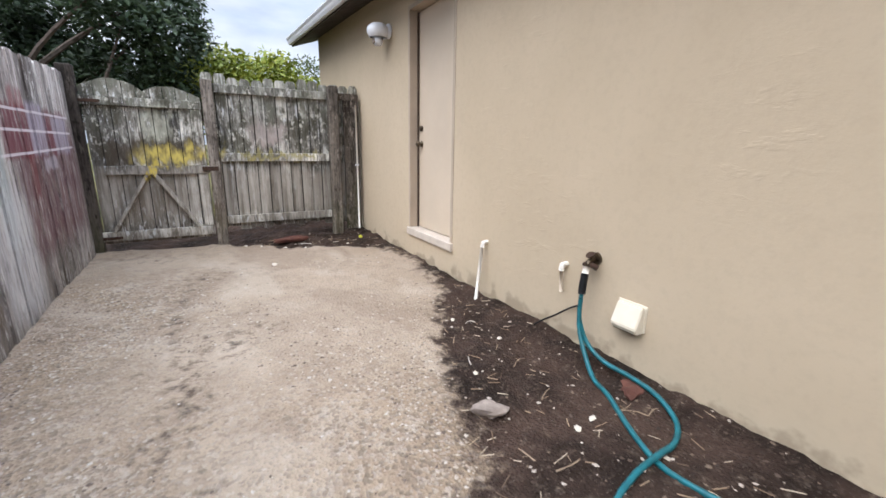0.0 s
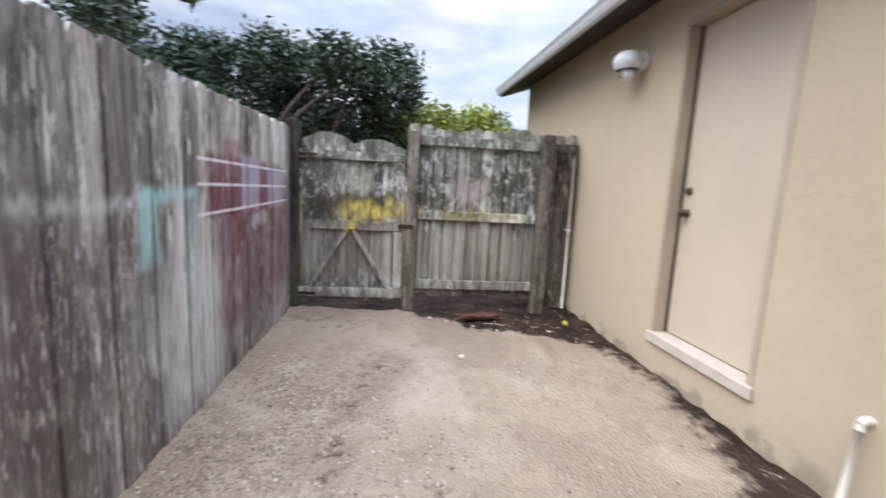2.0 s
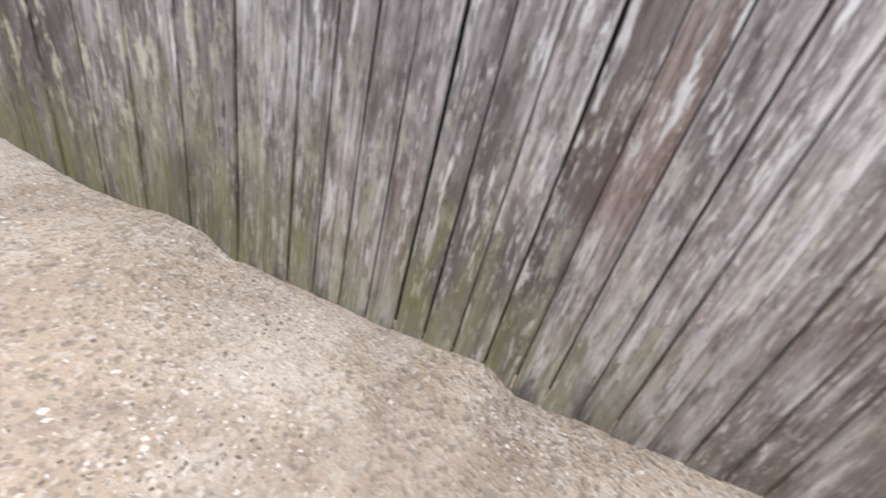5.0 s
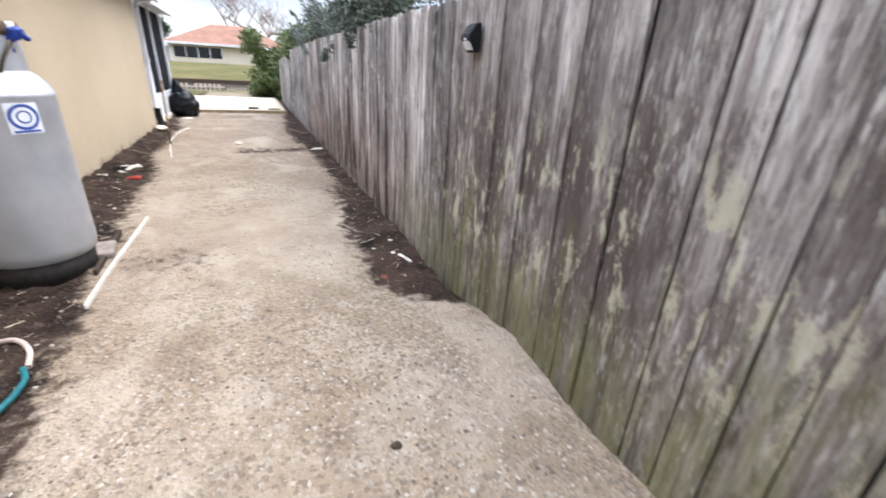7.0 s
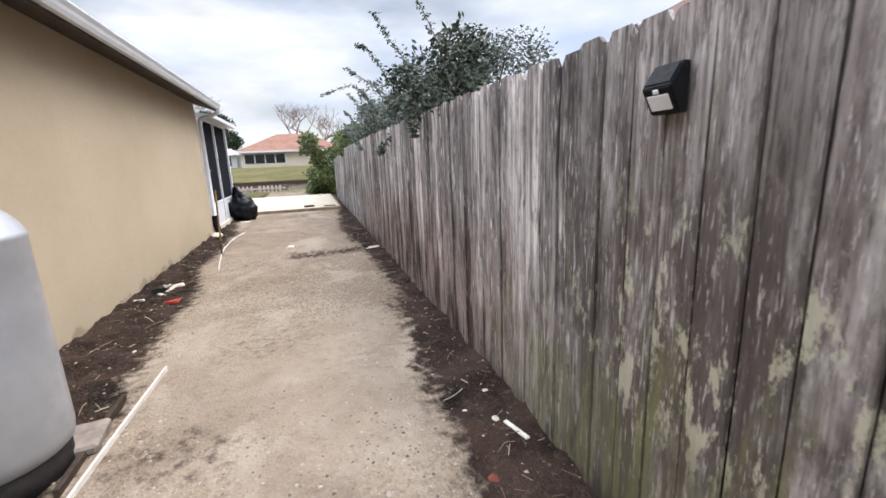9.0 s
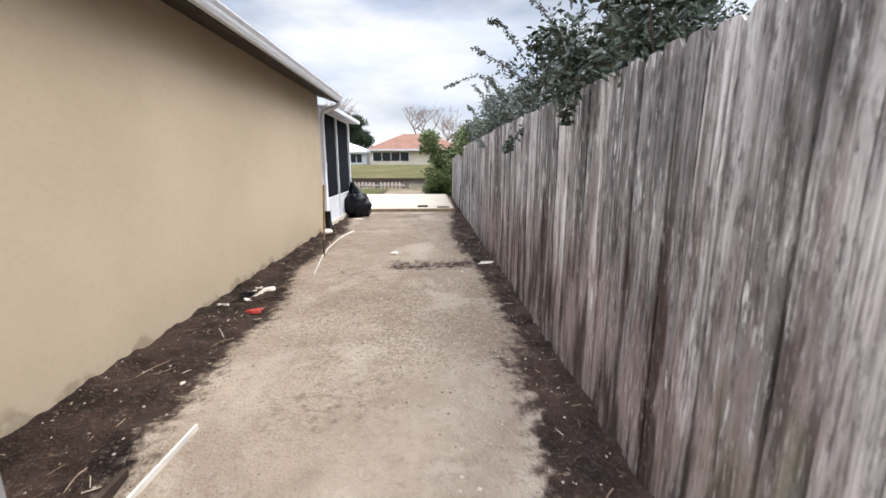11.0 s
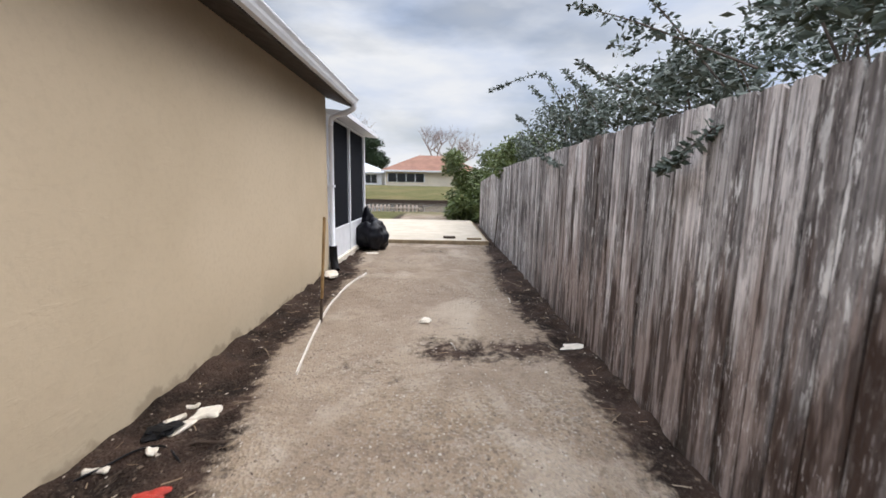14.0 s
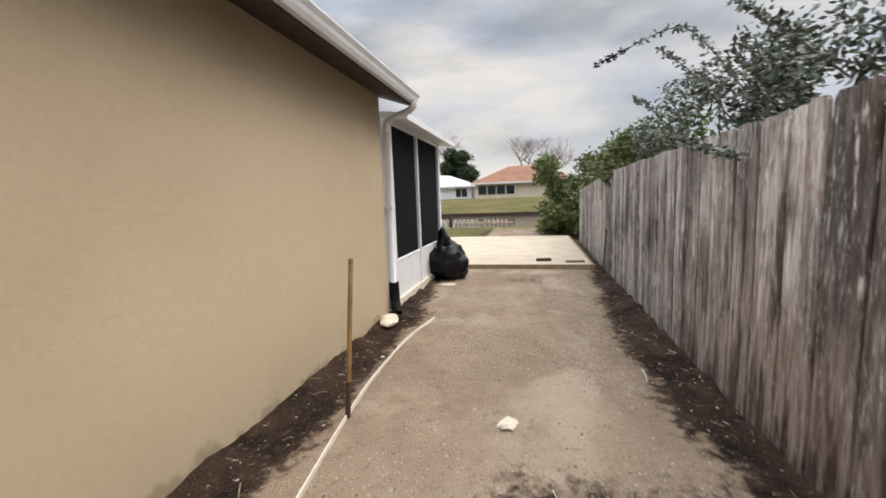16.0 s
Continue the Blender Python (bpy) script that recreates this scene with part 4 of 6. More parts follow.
def build_tap_and_hose():
    d = thing("garden_tap", "weathered brass garden tap on the wall", "tap")
    part("stem", tube([(2.49, 2.515, 0.56), (2.44, 2.515, 0.56), (2.41, 2.515, 0.545), (2.40, 2.515, 0.52)], 0.014, 10, 4), M_BRASS, d, smooth=True)
    bm = lathe([(0, 0), (0.022, 0), (0.026, 0.005), (0.022, 0.010), (0, 0.010)], 12)
    bmesh.ops.transform(bm, matrix=pose(2.425, 2.515, 0.585, 0, -35, 0), verts=bm.verts)
    part("handwheel", bm, M_RUST, d, "rusty round handwheel")
    part("flange", tube([(2.478, 2.515, 0.56), (2.462, 2.515, 0.56)], 0.038, 14, soft=False), M_BRASS, d)
    part("splitter", tube([(2.44, 2.56, 0.52), (2.42, 2.515, 0.535), (2.44, 2.47, 0.52)], 0.016, 8, 4), M_RUST, d, "corroded two-way splitter")
    h = thing("garden_hose", "teal garden hose looped from the tap over the soil", "hose")
    g = lambda x, y, e=0.012: (x, y, on_land(x, y) + e)
    part("coupling", tube([(2.40, 2.515, 0.525), (2.392, 2.512, 0.485)], 0.018, 12, soft=False), M_PVC, h, "white coupling", smooth=True)
    part("grip", tube([(2.392, 2.512, 0.485), (2.375, 2.505, 0.43), (2.362, 2.497, 0.375)], 0.021, 12, 4), M_BLACK, h, "black rubber grip", smooth=True)
    part("tube", tube([(2.362, 2.497, 0.375), (2.345, 2.485, 0.29), (2.325, 2.455, 0.18), (2.30, 2.38, 0.075), g(2.25, 2.27), g(2.18, 2.12), g(2.08, 1.92), g(2.01, 1.74), g(2.0, 1.56), g(2.06, 1.35), g(2.16, 1.1), g(2.12, 0.8), g(1.95, 0.55), g(1.8, 0.3), g(1.76, -0.2), g(1.86, -0.7), g(1.95, -1.05)], 0.0125, 10, 8), M_HOSE, h, smooth=True)
    part("tube", tube([(2.352, 2.49, 0.36), (2.34, 2.475, 0.24), (2.345, 2.41, 0.12), (2.36, 2.30, 0.055), g(2.375, 2.16, 0.03), g(2.36, 2.0, 0.02), g(2.30, 1.86), g(2.17, 1.785, 0.014), g(2.02, 1.765, 0.036), g(1.85, 1.745), g(1.68, 1.69), g(1.5, 1.5), g(1.45, 1.2), g(1.55, 0.8), g(1.7, 0.45)], 0.0125, 10, 8), M_HOSE, h, smooth=True)
    c = thing("hose_coil", "loose coil of teal hose with a pale tail", "hose")
    ring = [g(2.12 + 0.42 * math.cos(a) * (1 + 0.02 * k), -1.62 + 0.46 * math.sin(a) * (1 + 0.02 * k), 0.014 + 0.006 * k) for k, a in enumerate(np.linspace(3.6, 1.2, 13))]
    part("tube", tube(ring, 0.013, 10, 6), M_HOSE, c, smooth=True)
    part("tail", tube([g(2.44, -1.9, 0.03), g(2.3, -2.06, 0.02), g(2.12, -2.11, 0.02), g(1.95, -2.09, 0.02), g(1.83, -2.03, 0.02), g(1.75, -1.93, 0.018), g(1.722, -1.82, 0.016)], 0.0125, 10, 6), M_HOSE_GREY, c, "pale faded stretch of hose", smooth=True)
    part("nozzle", tube([g(2.0, -1.72, 0.05), g(1.96, -1.64, 0.08), g(1.91, -1.56, 0.05)], 0.028, 10, 4), M_PINK, c, "pink spray nozzle", smooth=True)
    solo("cable", tube([(2.475, 2.60, 0.25), (2.46, 2.66, 0.215), (2.435, 2.75, 0.14), (2.41, 2.83, 0.08), (2.385, 2.90, on_land(2.385, 2.90) - 0.01)], 0.006, 6, 6), M_BLACK, "thin black cable from the wall into the soil", "cable", smooth=True)


build_house_wall()
build_roof()
build_door()
build_wall_lamp()
build_vent()
build_pipes()
build_tap_and_hose()


# ---- screened porch at the back of the house ----
def build_porch():
    d = thing("wall_porch", "black insect-screened porch side with white frame", "porch", kind="structure")
    ya, yb, top = -10.07, -12.98, 2.265
    part("screen", boxed(WALL_X + 0.03, WALL_X + 0.05, yb + 0.05, ya - 0.05, 0.56, top), M_SCREEN, d, "black insect screen")
    part("kick_panel", boxed(WALL_X + 0.01, WALL_X + 0.06, yb + 0.05, ya - 0.05, 0.10, 0.58, 0.004), M_ALU, d, "white lower panel")
    for y in (ya - 0.27, -11.52, yb + 0.05):
        wide = 0.028 if y == -11.52 else 0.055
        part("upright", boxed(WALL_X - 0.012, WALL_X + 0.065, y - wide, y + wide, 0.0, top, 0.004), M_ALU, d)
    part("corner_board", boxed(WALL_X + 0.0, WALL_X + 0.10, ya - 0.215, ya + 0.015, 0.0, top, 0.004), M_ALU, d)
    part("mid_rail", boxed(WALL_X + 0.0, WALL_X + 0.062, yb + 0.10, ya - 0.33, 0.565, 0.60, 0.004), M_ALU, d)
    part("top_rail", boxed(WALL_X - 0.01, WALL_X + 0.07, yb, ya, top, top + 0.025, 0.004), M_ALU, d)
    part("footing", boxed(WALL_X - 0.03, WALL_X + 0.2, yb - 0.02, ya - 0.02, -0.25, 0.11, 0.01), M_RUBBLE, d, "pale concrete footing")
    part("back_wall", boxed(WALL_X + 2.6, WALL_X + 2.7, yb, ya, 0.0, 2.4), M_STUCCO, d, "tan wall inside the porch")
    part("end_screen", boxed(WALL_X + 0.08, WALL_X + 4.0, yb, yb + 0.03, 0.1, top), M_SCREEN, d)
    part("porch_floor", boxed(WALL_X + 0.2, WALL_X + 2.6, yb + 0.03, ya - 0.02, -0.2, 0.08), M_CONCRETE, d)
    bm = bmesh.new()
    pts = [(2.20, -10.19, 2.265), (2.20, yb - 0.08, 2.265), (7.0, yb - 0.08, 2.79), (7.0, -10.19, 2.79)]
    lo = [bm.verts.new(p) for p in pts]
    hi = [bm.verts.new(Vector(p) + Vector((0, 0, 0.075))) for p in pts]
    bm.faces.new(lo)
    bm.faces.new(list(reversed(hi)))
    for i in range(4):
        bm.faces.new((lo[i], hi[i], hi[(i + 1) % 4], lo[(i + 1) % 4]))
    bmesh.ops.recalc_face_normals(bm, faces=bm.faces)
    part("porch_roof", bm, M_ALU, d, "white aluminium porch roof panel")


def build_downspout():
    d = thing("downspout", "white downspout with elbow at the house corner", "downspout")
    e = EAVE(-10.0)
    part("elbow", tube([(2.07, -10.03, e - 0.03), (2.08, -10.04, e - 0.10), (2.16, -10.06, e - 0.15), (2.31, -10.08, e - 0.19), (2.41, -10.10, e - 0.24), (2.432, -10.105, e - 0.34)], 0.038, 12, 6), M_ALU, d, smooth=True)
    part("pipe", tube([(2.432, -10.105, e - 0.33), (2.432, -10.105, 1.2), (2.432, -10.105, 0.34)], 0.036, 12, soft=False), M_ALU, d, smooth=True)
    part("strap", boxed(2.385, 2.478, -10.155, -10.055, 1.25, 1.28), M_ALU, d)
    part("adapter", tube([(2.432, -10.105, 0.38), (2.425, -10.10, 0.2), (2.40, -10.06, 0.10), (2.37, -10.01, 0.03)], 0.06, 14, 5), M_BLACK, d, "black corrugated drain adapter", smooth=True)


build_porch()
build_downspout()


# ---- fence ----
def fence_top(y):
    return float(np.interp(y, [-17.6, -15, -12.6, -8.7, -7, -5, -4.4, -3, -1.9, -1.3, 0, 2, 3.7, 5.8, 6.4], [1.43, 1.56, 1.69, 1.72, 1.725, 1.71, 1.71, 1.70, 1.69, 1.68, 1.68, 1.70, 1.72, 1.77, 1.78]))


def board_mesh(k, wide=0.140, deep=0.018):
    """A dog-eared picket, 1 m long above its foot, to be scaled to length; edges worn."""
    rng = random.Random(100 + k)
    bm = bmesh.new()
    cut = rng.uniform(0.009, 0.022)
    rows = [0.0, 0.25, 0.5, 0.75, 1.0]
    w = wide / 2
    inner = w - rng.uniform(0.018, 0.028)
    rings = []
    for z in rows:
        j, b = rng.uniform(-0.0022, 0.0022), rng.uniform(-0.003, 0.003)
        if z == 0.0:
            j *= 0.5
        rings.append([(b - deep / 2, -w + j), (b - deep / 2, -inner + j), (b - deep / 2, inner + j), (b - deep / 2, w + j), (b + deep / 2, w + j), (b + deep / 2, inner + j), (b + deep / 2, -inner + j), (b + deep / 2, -w + j)])
    vs = []
    for z, ring in zip(rows, rings):
        zz = [z] * 8
        if z == 1.0:
            zz = [1.0 - cut - rng.uniform(0, 0.005), 1.0 - rng.uniform(0, 0.002), 1.0 - rng.uniform(0, 0.002), 1.0 - cut - rng.uniform(0, 0.005)]
            zz = zz + zz[::-1]
        if z == 0.0:
            zz = [rng.uniform(-0.006, 0.01) for _ in range(4)]
            zz = zz + zz[::-1]
        vs.append([bm.verts.new((x, y, h)) for (x, y), h in zip(ring, zz)])
    for a, b in zip(vs, vs[1:]):
        for i in range(8):
            bm.faces.new((a[i], a[(i + 1) % 8], b[(i + 1) % 8], b[i]))
    bm.faces.new(list(reversed(vs[0])))
    bm.faces.new(vs[-1])
    bmesh.ops.recalc_face_normals(bm, faces=bm.faces)
    return bm


def build_fence():
    d = thing("fence", "tall weathered grey board fence with stains, algae and spray paint", "fence")
    variants = [mesh_of("board", board_mesh(k), M_FENCE) for k in range(9)]
    rng = random.Random(5)
    y, k = -17.55, 0
    while y < 6.40:
        foot = on_land(FENCE_X + 0.03, y) - 0.05 + rng.uniform(0, 0.015)
        top = fence_top(y) + 0.004 + rng.uniform(-0.009, 0.009)
        b = new("board", variants[rng.randrange(9)])
        b.parent = d
        prong = 0.004 if k % 2 else -0.004
        b.matrix_basis = pose(FENCE_X - 0.009 + prong + rng.uniform(-0.003, 0.003), y, foot, rng.uniform(-0.2, 0.2), 0, rng.uniform(-1.0, 1.0)) @ Matrix.Diagonal((1, rng.uniform(0.90, 0.948), top - foot, 1))
        y += 0.1385
        k += 1
    # sheets added out of sight behind the boards so their gaps look dark
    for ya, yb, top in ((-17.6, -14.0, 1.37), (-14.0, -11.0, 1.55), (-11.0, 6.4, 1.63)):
        part("gap_sheet", boxed(FENCE_X - 0.042, FENCE_X - 0.034, ya, yb, 0.02, top), M_GAP, d, "added black sheet that darkens the gaps between the fence boards")
    for z in (0.35, 1.30):
        part("rail", boxed(FENCE_X - 0.09, FENCE_X - 0.043, -17.6, 6.4, z - 0.045, z + 0.045), M_POST, d)


def build_gate():
    Y = GATE_Y
    d = thing("gate", "closed weathered wooden gate with scalloped top, braces and yellow paint", "gate")
    x0, x1 = -0.37, 0.66
    n = 9
    w = (x1 - x0) / n
    rng = random.Random(9)
    for i in range(n):
        a, b = x0 + i * w + 0.004, x0 + (i + 1) * w - 0.004
        bm = bmesh.new()

        def crest(x):
            u = (x - x0) / (x1 - x0)
            if u < 0.49:
                return 1.69 + 0.085 * math.sin(math.pi * min(1, max(0, (u - 0.0) / 0.49)))
            return 1.67 + 0.085 * math.sin(math.pi * min(1, max(0, (u - 0.46) / 0.52))) - 0.03 * u

        cols = [a, (a + b) / 2, b]
        fr = [bm.verts.new((x, Y + 0.02, crest(x) + rng.uniform(-0.006, 0.006))) for x in cols]
        bk = [bm.verts.new((v.co.x, Y + 0.038, v.co.z)) for v in fr]
        f0 = [bm.verts.new((x, Y + 0.02, 0.10)) for x in cols]
        b0 = [bm.verts.new((x, Y + 0.038, 0.10)) for x in cols]
        for p, q in ((0, 1), (1, 2)):
            bm.faces.new((f0[p], f0[q], fr[q], fr[p]))
            bm.faces.new((b0[q], b0[p], bk[p], bk[q]))
            bm.faces.new((fr[p], fr[q], bk[q], bk[p]))
            bm.faces.new((f0[q], f0[p], b0[p], b0[q]))
        bm.faces.new((f0[0], fr[0], bk[0], b0[0]))
        bm.faces.new((fr[2], f0[2], b0[2], bk[2]))
        off = rng.uniform(-0.003, 0.003)
        bmesh.ops.translate(bm, verts=bm.verts, vec=(0, off, 0))
        part("board", bm, M_GATE, d)
    # added black sheet: makes the slits of the gate read as shaded
    part("gap_sheet", boxed(x0 + 0.01, x1 - 0.01, Y + 0.048, Y + 0.056, 0.12, 1.62), M_GAP, d, "added black sheet that darkens the gaps between the gate boards")
    for z, h, xa, xb in ((1.555, 0.085, x0 - 0.01, x1), (0.87, 0.09, x0 + 0.10, x1 + 0.01), (0.18, 0.10, x0 - 0.01, x1)):
        part("rail", boxed(xa, xb, Y - 0.022, Y + 0.015, z - h / 2, z + h / 2, 0.004), M_GATE, d)
    for xe, xt in ((x0 + 0.10, 0.085), (x1 - 0.15, 0.155)):
        part("brace", beam((xe, Y - 0.004, 0.235), (xt, Y - 0.004, 0.82), 0.09, 0.034, up=(0, 1, 0)), M_GATE, d, "diagonal brace board")
    part("stile", boxed(x1 - 0.115, x1 - 0.012, Y - 0.02, Y + 0.014, 0.92, 1.51, 0.004), M_GATE, d)
    part("stile", boxed(x1 - 0.10, x1 - 0.012, Y - 0.02, Y + 0.014, 0.235, 0.82, 0.004), M_GATE, d)
    for z in (0.165, 1.55):
        bm = boxed(x0 - 0.06, x0 + 0.16, Y - 0.032, Y - 0.024, z - 0.015, z + 0.015, 0.002)
        part("hinge", bm, M_RUST, d, "black iron strap hinge")
    bm = boxed(x1 - 0.06, x1 + 0.10, Y - 0.06, Y - 0.024, 0.86, 0.905, 0.004)
    part("latch", bm, M_RUST, d, "dark iron gate latch")


def build_fence_panel():
    Y = GATE_Y
    d = thing("picket_fence", "short weathered picket fence panel beside the gate", "fence")
    rng = random.Random(19)
    variants = [mesh_of("board", board_mesh(40 + k, 0.1165), M_GATE) for k in range(5)]
    x = 0.74
    k = 0
    while x < 2.46:
        b = new("board", variants[k % 5])
        b.parent = d
        top = 1.90 + rng.uniform(-0.02, 0.02)
        b.matrix_basis = pose(x, Y + 0.075 + (0.005 if k % 2 else -0.005), 0.16 + rng.uniform(-0.02, 0.02), 0, rng.uniform(-0.4, 0.4), 90 + rng.uniform(-1.5, 1.5)) @ Matrix.Diagonal((1, 1, top - 0.16, 1))
        x += 0.127
        k += 1
    # added sheet, black so that the picket gaps look shaded
    part("gap_sheet", boxed(0.79, 2.45, Y + 0.098, Y + 0.106, 0.2, 1.80), M_GAP, d, "added black sheet that darkens the gaps between the pickets")
    for z, h in ((1.755, 0.095), (1.005, 0.095), (0.275, 0.095)):
        part("rail", boxed(0.795, 2.04, Y + 0.02, Y + 0.058, z - h / 2, z + h / 2, 0.004), M_GATE, d)
    part("rail", boxed(2.18, 2.45, Y + 0.02, Y + 0.058, 1.72, 1.80, 0.004), M_POST, d)
    part("backing_board", boxed(2.24, 2.45, Y + 0.02, Y + 0.045, 0.05, 1.72, 0.004), M_POST, d, "dark board closing the gap to the house")


def build_post(x0, x1, y0, y1, top, label, mat=None):
    bm = boxed(x0, x1, y0, y1, -0.3, top, 0.008)
    return solo("fence_post", bm, mat or M_POST, label, "post", group="gate posts")


build_fence()
build_gate()
build_fence_panel()
build_post(-0.50, -0.378, GATE_Y - 0.05, GATE_Y + 0.05, 1.87, "nearly black weathered wooden post that hangs the gate", M_BLACKWOOD)
build_post(0.672, 0.785, GATE_Y - 0.055, GATE_Y + 0.055, 1.83, "dark weathered wooden post between gate and fence panel")
build_post(2.045, 2.165, GATE_Y - 0.07, GATE_Y + 0.05, 1.87, "grey weathered square wooden post near the house wall")
d = thing("conduit", "thin white upright conduit beside the fence panel", "pipe")
part("pipe", tube([(2.40, GATE_Y - 0.02, -0.02), (2.395, GATE_Y - 0.02, 1.66)], 0.011, 10, soft=False), M_PVC, d, smooth=True)
part("clip", boxed(2.375, 2.42, GATE_Y - 0.035, GATE_Y + 0.018, 0.9, 0.92, 0.002), M_ALU, d)


def build_solar_light():
    d = thing("solar_light", "black solar wall light with white lens on the fence", "lamp", at=pose(FENCE_X + 0.012, -1.80, 1.412) @ Matrix.Scale(0.80, 4))
    bm = bmesh.new()
    pts = [(0, 0), (0.035, 0.0), (0.085, 0.085), (0.03, 0.165), (0, 0.165)]
    w = 0.062
    a = [bm.verts.new((x, -w, z)) for x, z in pts]
    b = [bm.verts.new((x, w, z)) for x, z in pts]
    bm.faces.new(a)
    bm.faces.new(list(reversed(b)))
    for i in range(5):
        bm.faces.new((a[i], b[i], b[(i + 1) % 5], a[(i + 1) % 5]))
    bmesh.ops.recalc_face_normals(bm, faces=bm.faces)
    bmesh.ops.bevel(bm, geom=bm.edges, offset=0.004, segments=2, affect="EDGES")
    part("housing", bm, M_BLACK, d)
    m = Matrix.Translation((0.0625, 0, 0.0425)) @ Euler((0, radians(30.5), 0)).to_matrix().to_4x4()
    bm = boxed(-0.002, 0.004, -0.045, 0.045, -0.034, 0.022, 0.002)
    bmesh.ops.transform(bm, matrix=m, verts=bm.verts)
    part("lens", bm, M_LABEL, d, "white diffuser lens")
    bm = boxed(-0.002, 0.005, -0.012, 0.012, 0.026, 0.042, 0.003)
    bmesh.ops.transform(bm, matrix=m, verts=bm.verts)
    part("sensor", bm, M_WHITE, d, "small white motion sensor")
    m = Matrix.Translation((0.058, 0, 0.127)) @ Euler((0, radians(-34), 0)).to_matrix().to_4x4()
    bm = boxed(-0.002, 0.003, -0.055, 0.055, -0.038, 0.038, 0.002)
    bmesh.ops.transform(bm, matrix=m, verts=bm.verts)
    part("solar_panel", bm, M_BLACK, d, "dark glass solar panel")


build_solar_light()


# ---- propane tank ----
def build_tank():
    X, Yt, R = 2.0, -2.95, 0.289
    d = thing("propane_tank", "tall silver upright propane tank with rusty collar standing on soil", "tank", at=pose(X, Yt, 0.0))
    part("foot_ring", lathe([(0.25, -0.03), (0.262, -0.03), (0.262, 0.125), (0.25, 0.125)], 40), M_TANKFOOT, d, "black foot ring", smooth=True)
    body = [(0.0, 0.08), (0.18, 0.085), (0.25, 0.105), (0.28, 0.135), (R, 0.19), (R, 0.6), (R, 1.06), (R + 0.003, 1.068), (R + 0.003, 1.082), (R - 0.002, 1.09), (R - 0.02, 1.13), (0.235, 1.175), (0.19, 1.21), (0.13, 1.235), (0, 1.25)]
    part("body", lathe(body, 48), M_TANK, d, smooth=True)
    # collar with two hand holes
    bm = bmesh.new()
    n, r = 48, 0.205
    hole = lambda a: abs(((a - radians(64)) + math.pi) % (2 * math.pi) - math.pi) < 0.26
    zs = (1.20, 1.305, 1.355, 1.40)
    ring = lambda rr: [[bm.verts.new((rr * math.cos(2 * math.pi * i / n), rr * math.sin(2 * math.pi * i / n), z)) for i in range(n)] for z in zs]
    outer, inner = ring(r), ring(r - 0.006)
    for k in range(3):
        for i in range(n):
            j = (i + 1) % n
            if k == 1 and hole(2 * math.pi * (i + 0.5) / n):
                continue
            bm.faces.new((outer[k][i], outer[k][j], outer[k + 1][j], outer[k + 1][i]))
            bm.faces.new((inner[k][j], inner[k][i], inner[k + 1][i], inner[k + 1][j]))
    part("collar", bm, M_TANK, d, smooth=True)
    part("collar_rim", lathe([(0.195, 1.375), (0.212, 1.375), (0.217, 1.40), (0.218, 1.425), (0.213, 1.44), (0.195, 1.44), (0.195, 1.375)], 48), M_TANKRIM, d, "rust-brown rolled rim", smooth=True)
    part("valve", lathe([(0, 1.25), (0.03, 1.25), (0.03, 1.31), (0.018, 1.32), (0.018, 1.36), (0.035, 1.365), (0.035, 1.38), (0, 1.38)], 16), M_BRASS, d, "brass valve", smooth=True)
    part("lid", lathe([(0.0, 1.425), (0.12, 1.424), (0.194, 1.42), (0.194, 1.412), (0, 1.412)], 40), M_TANKRIM, d, "brown weathered lid", smooth=True)
    # label bent round the shell
    def wrapped(name, mat, a0, a1, z0, z1, lift, label=""):
        bm = bmesh.new()
        last = None
        for i in range(9):
            a = a0 + (a1 - a0) * i / 8
            pr = [bm.verts.new(((R + l) * math.cos(a), (R + l) * math.sin(a), z)) for l, z in ((lift, z0), (lift, z1), (lift - 0.0015, z1), (lift - 0.0015, z0))]
            if last:
                for k in range(4):
                    bm.faces.new((last[k], last[(k + 1) % 4], pr[(k + 1) % 4], pr[k]))
            last = pr
        bmesh.ops.recalc_face_normals(bm, faces=bm.faces)
        return part(name, bm, mat, d, label)

    mid = radians(135)
    wrapped("label_sheet", M_LABEL, mid - 0.255, mid + 0.255, 0.885, 1.045, 0.003, "white paper label with blue print")
    for ra, rb, mat in ((0.068, 0.052, M_INK), (0.034, 0.026, M_INK)):
        bm = bmesh.new()
        pv = None
        for i in range(33):
            t = 2 * math.pi * i / 32
            pr = [bm.verts.new(((R + 0.0042) * math.cos(mid + q * math.cos(t) / R), (R + 0.0042) * math.sin(mid + q * math.cos(t) / R), 0.972 + q * math.sin(t))) for q in (ra, rb)]
            if pv:
                bm.faces.new((pv[0], pv[1], pr[1], pr[0]))
            pv = pr
        part("label_print", bm, mat, d, "blue printed ring")
    wrapped("label_bar", M_INK, mid - 0.20, mid + 0.20, 0.892, 0.903, 0.0045, "blue printed bar")
    # tap with a blue knob and a short hose
    a = radians(115)
    t = thing("gas_regulator", "blue plastic gas tap with white cap on the tank collar", "tap", at=pose(X + 0.21 * math.cos(a + 0.9), Yt + 0.215 * math.sin(a + 0.9), 1.34))
    part("knob", lump((0.10, 0.07, 0.08), 4, 0.35, 2), M_BLUE, t, smooth=False)
    for dx, dz, rot in ((-0.05, 0.0, 40), (0.05, 0.03, -60), (0.02, -0.06, 10)):
        bm = boxed(-0.014, 0.014, -0.012, 0.012, -0.035, 0.035, 0.008)
        bmesh.ops.transform(bm, matrix=pose(dx, 0.0, 0.04 + dz, 0, rot, 0), verts=bm.verts)
        part("lever", bm, M_BLUE, t)
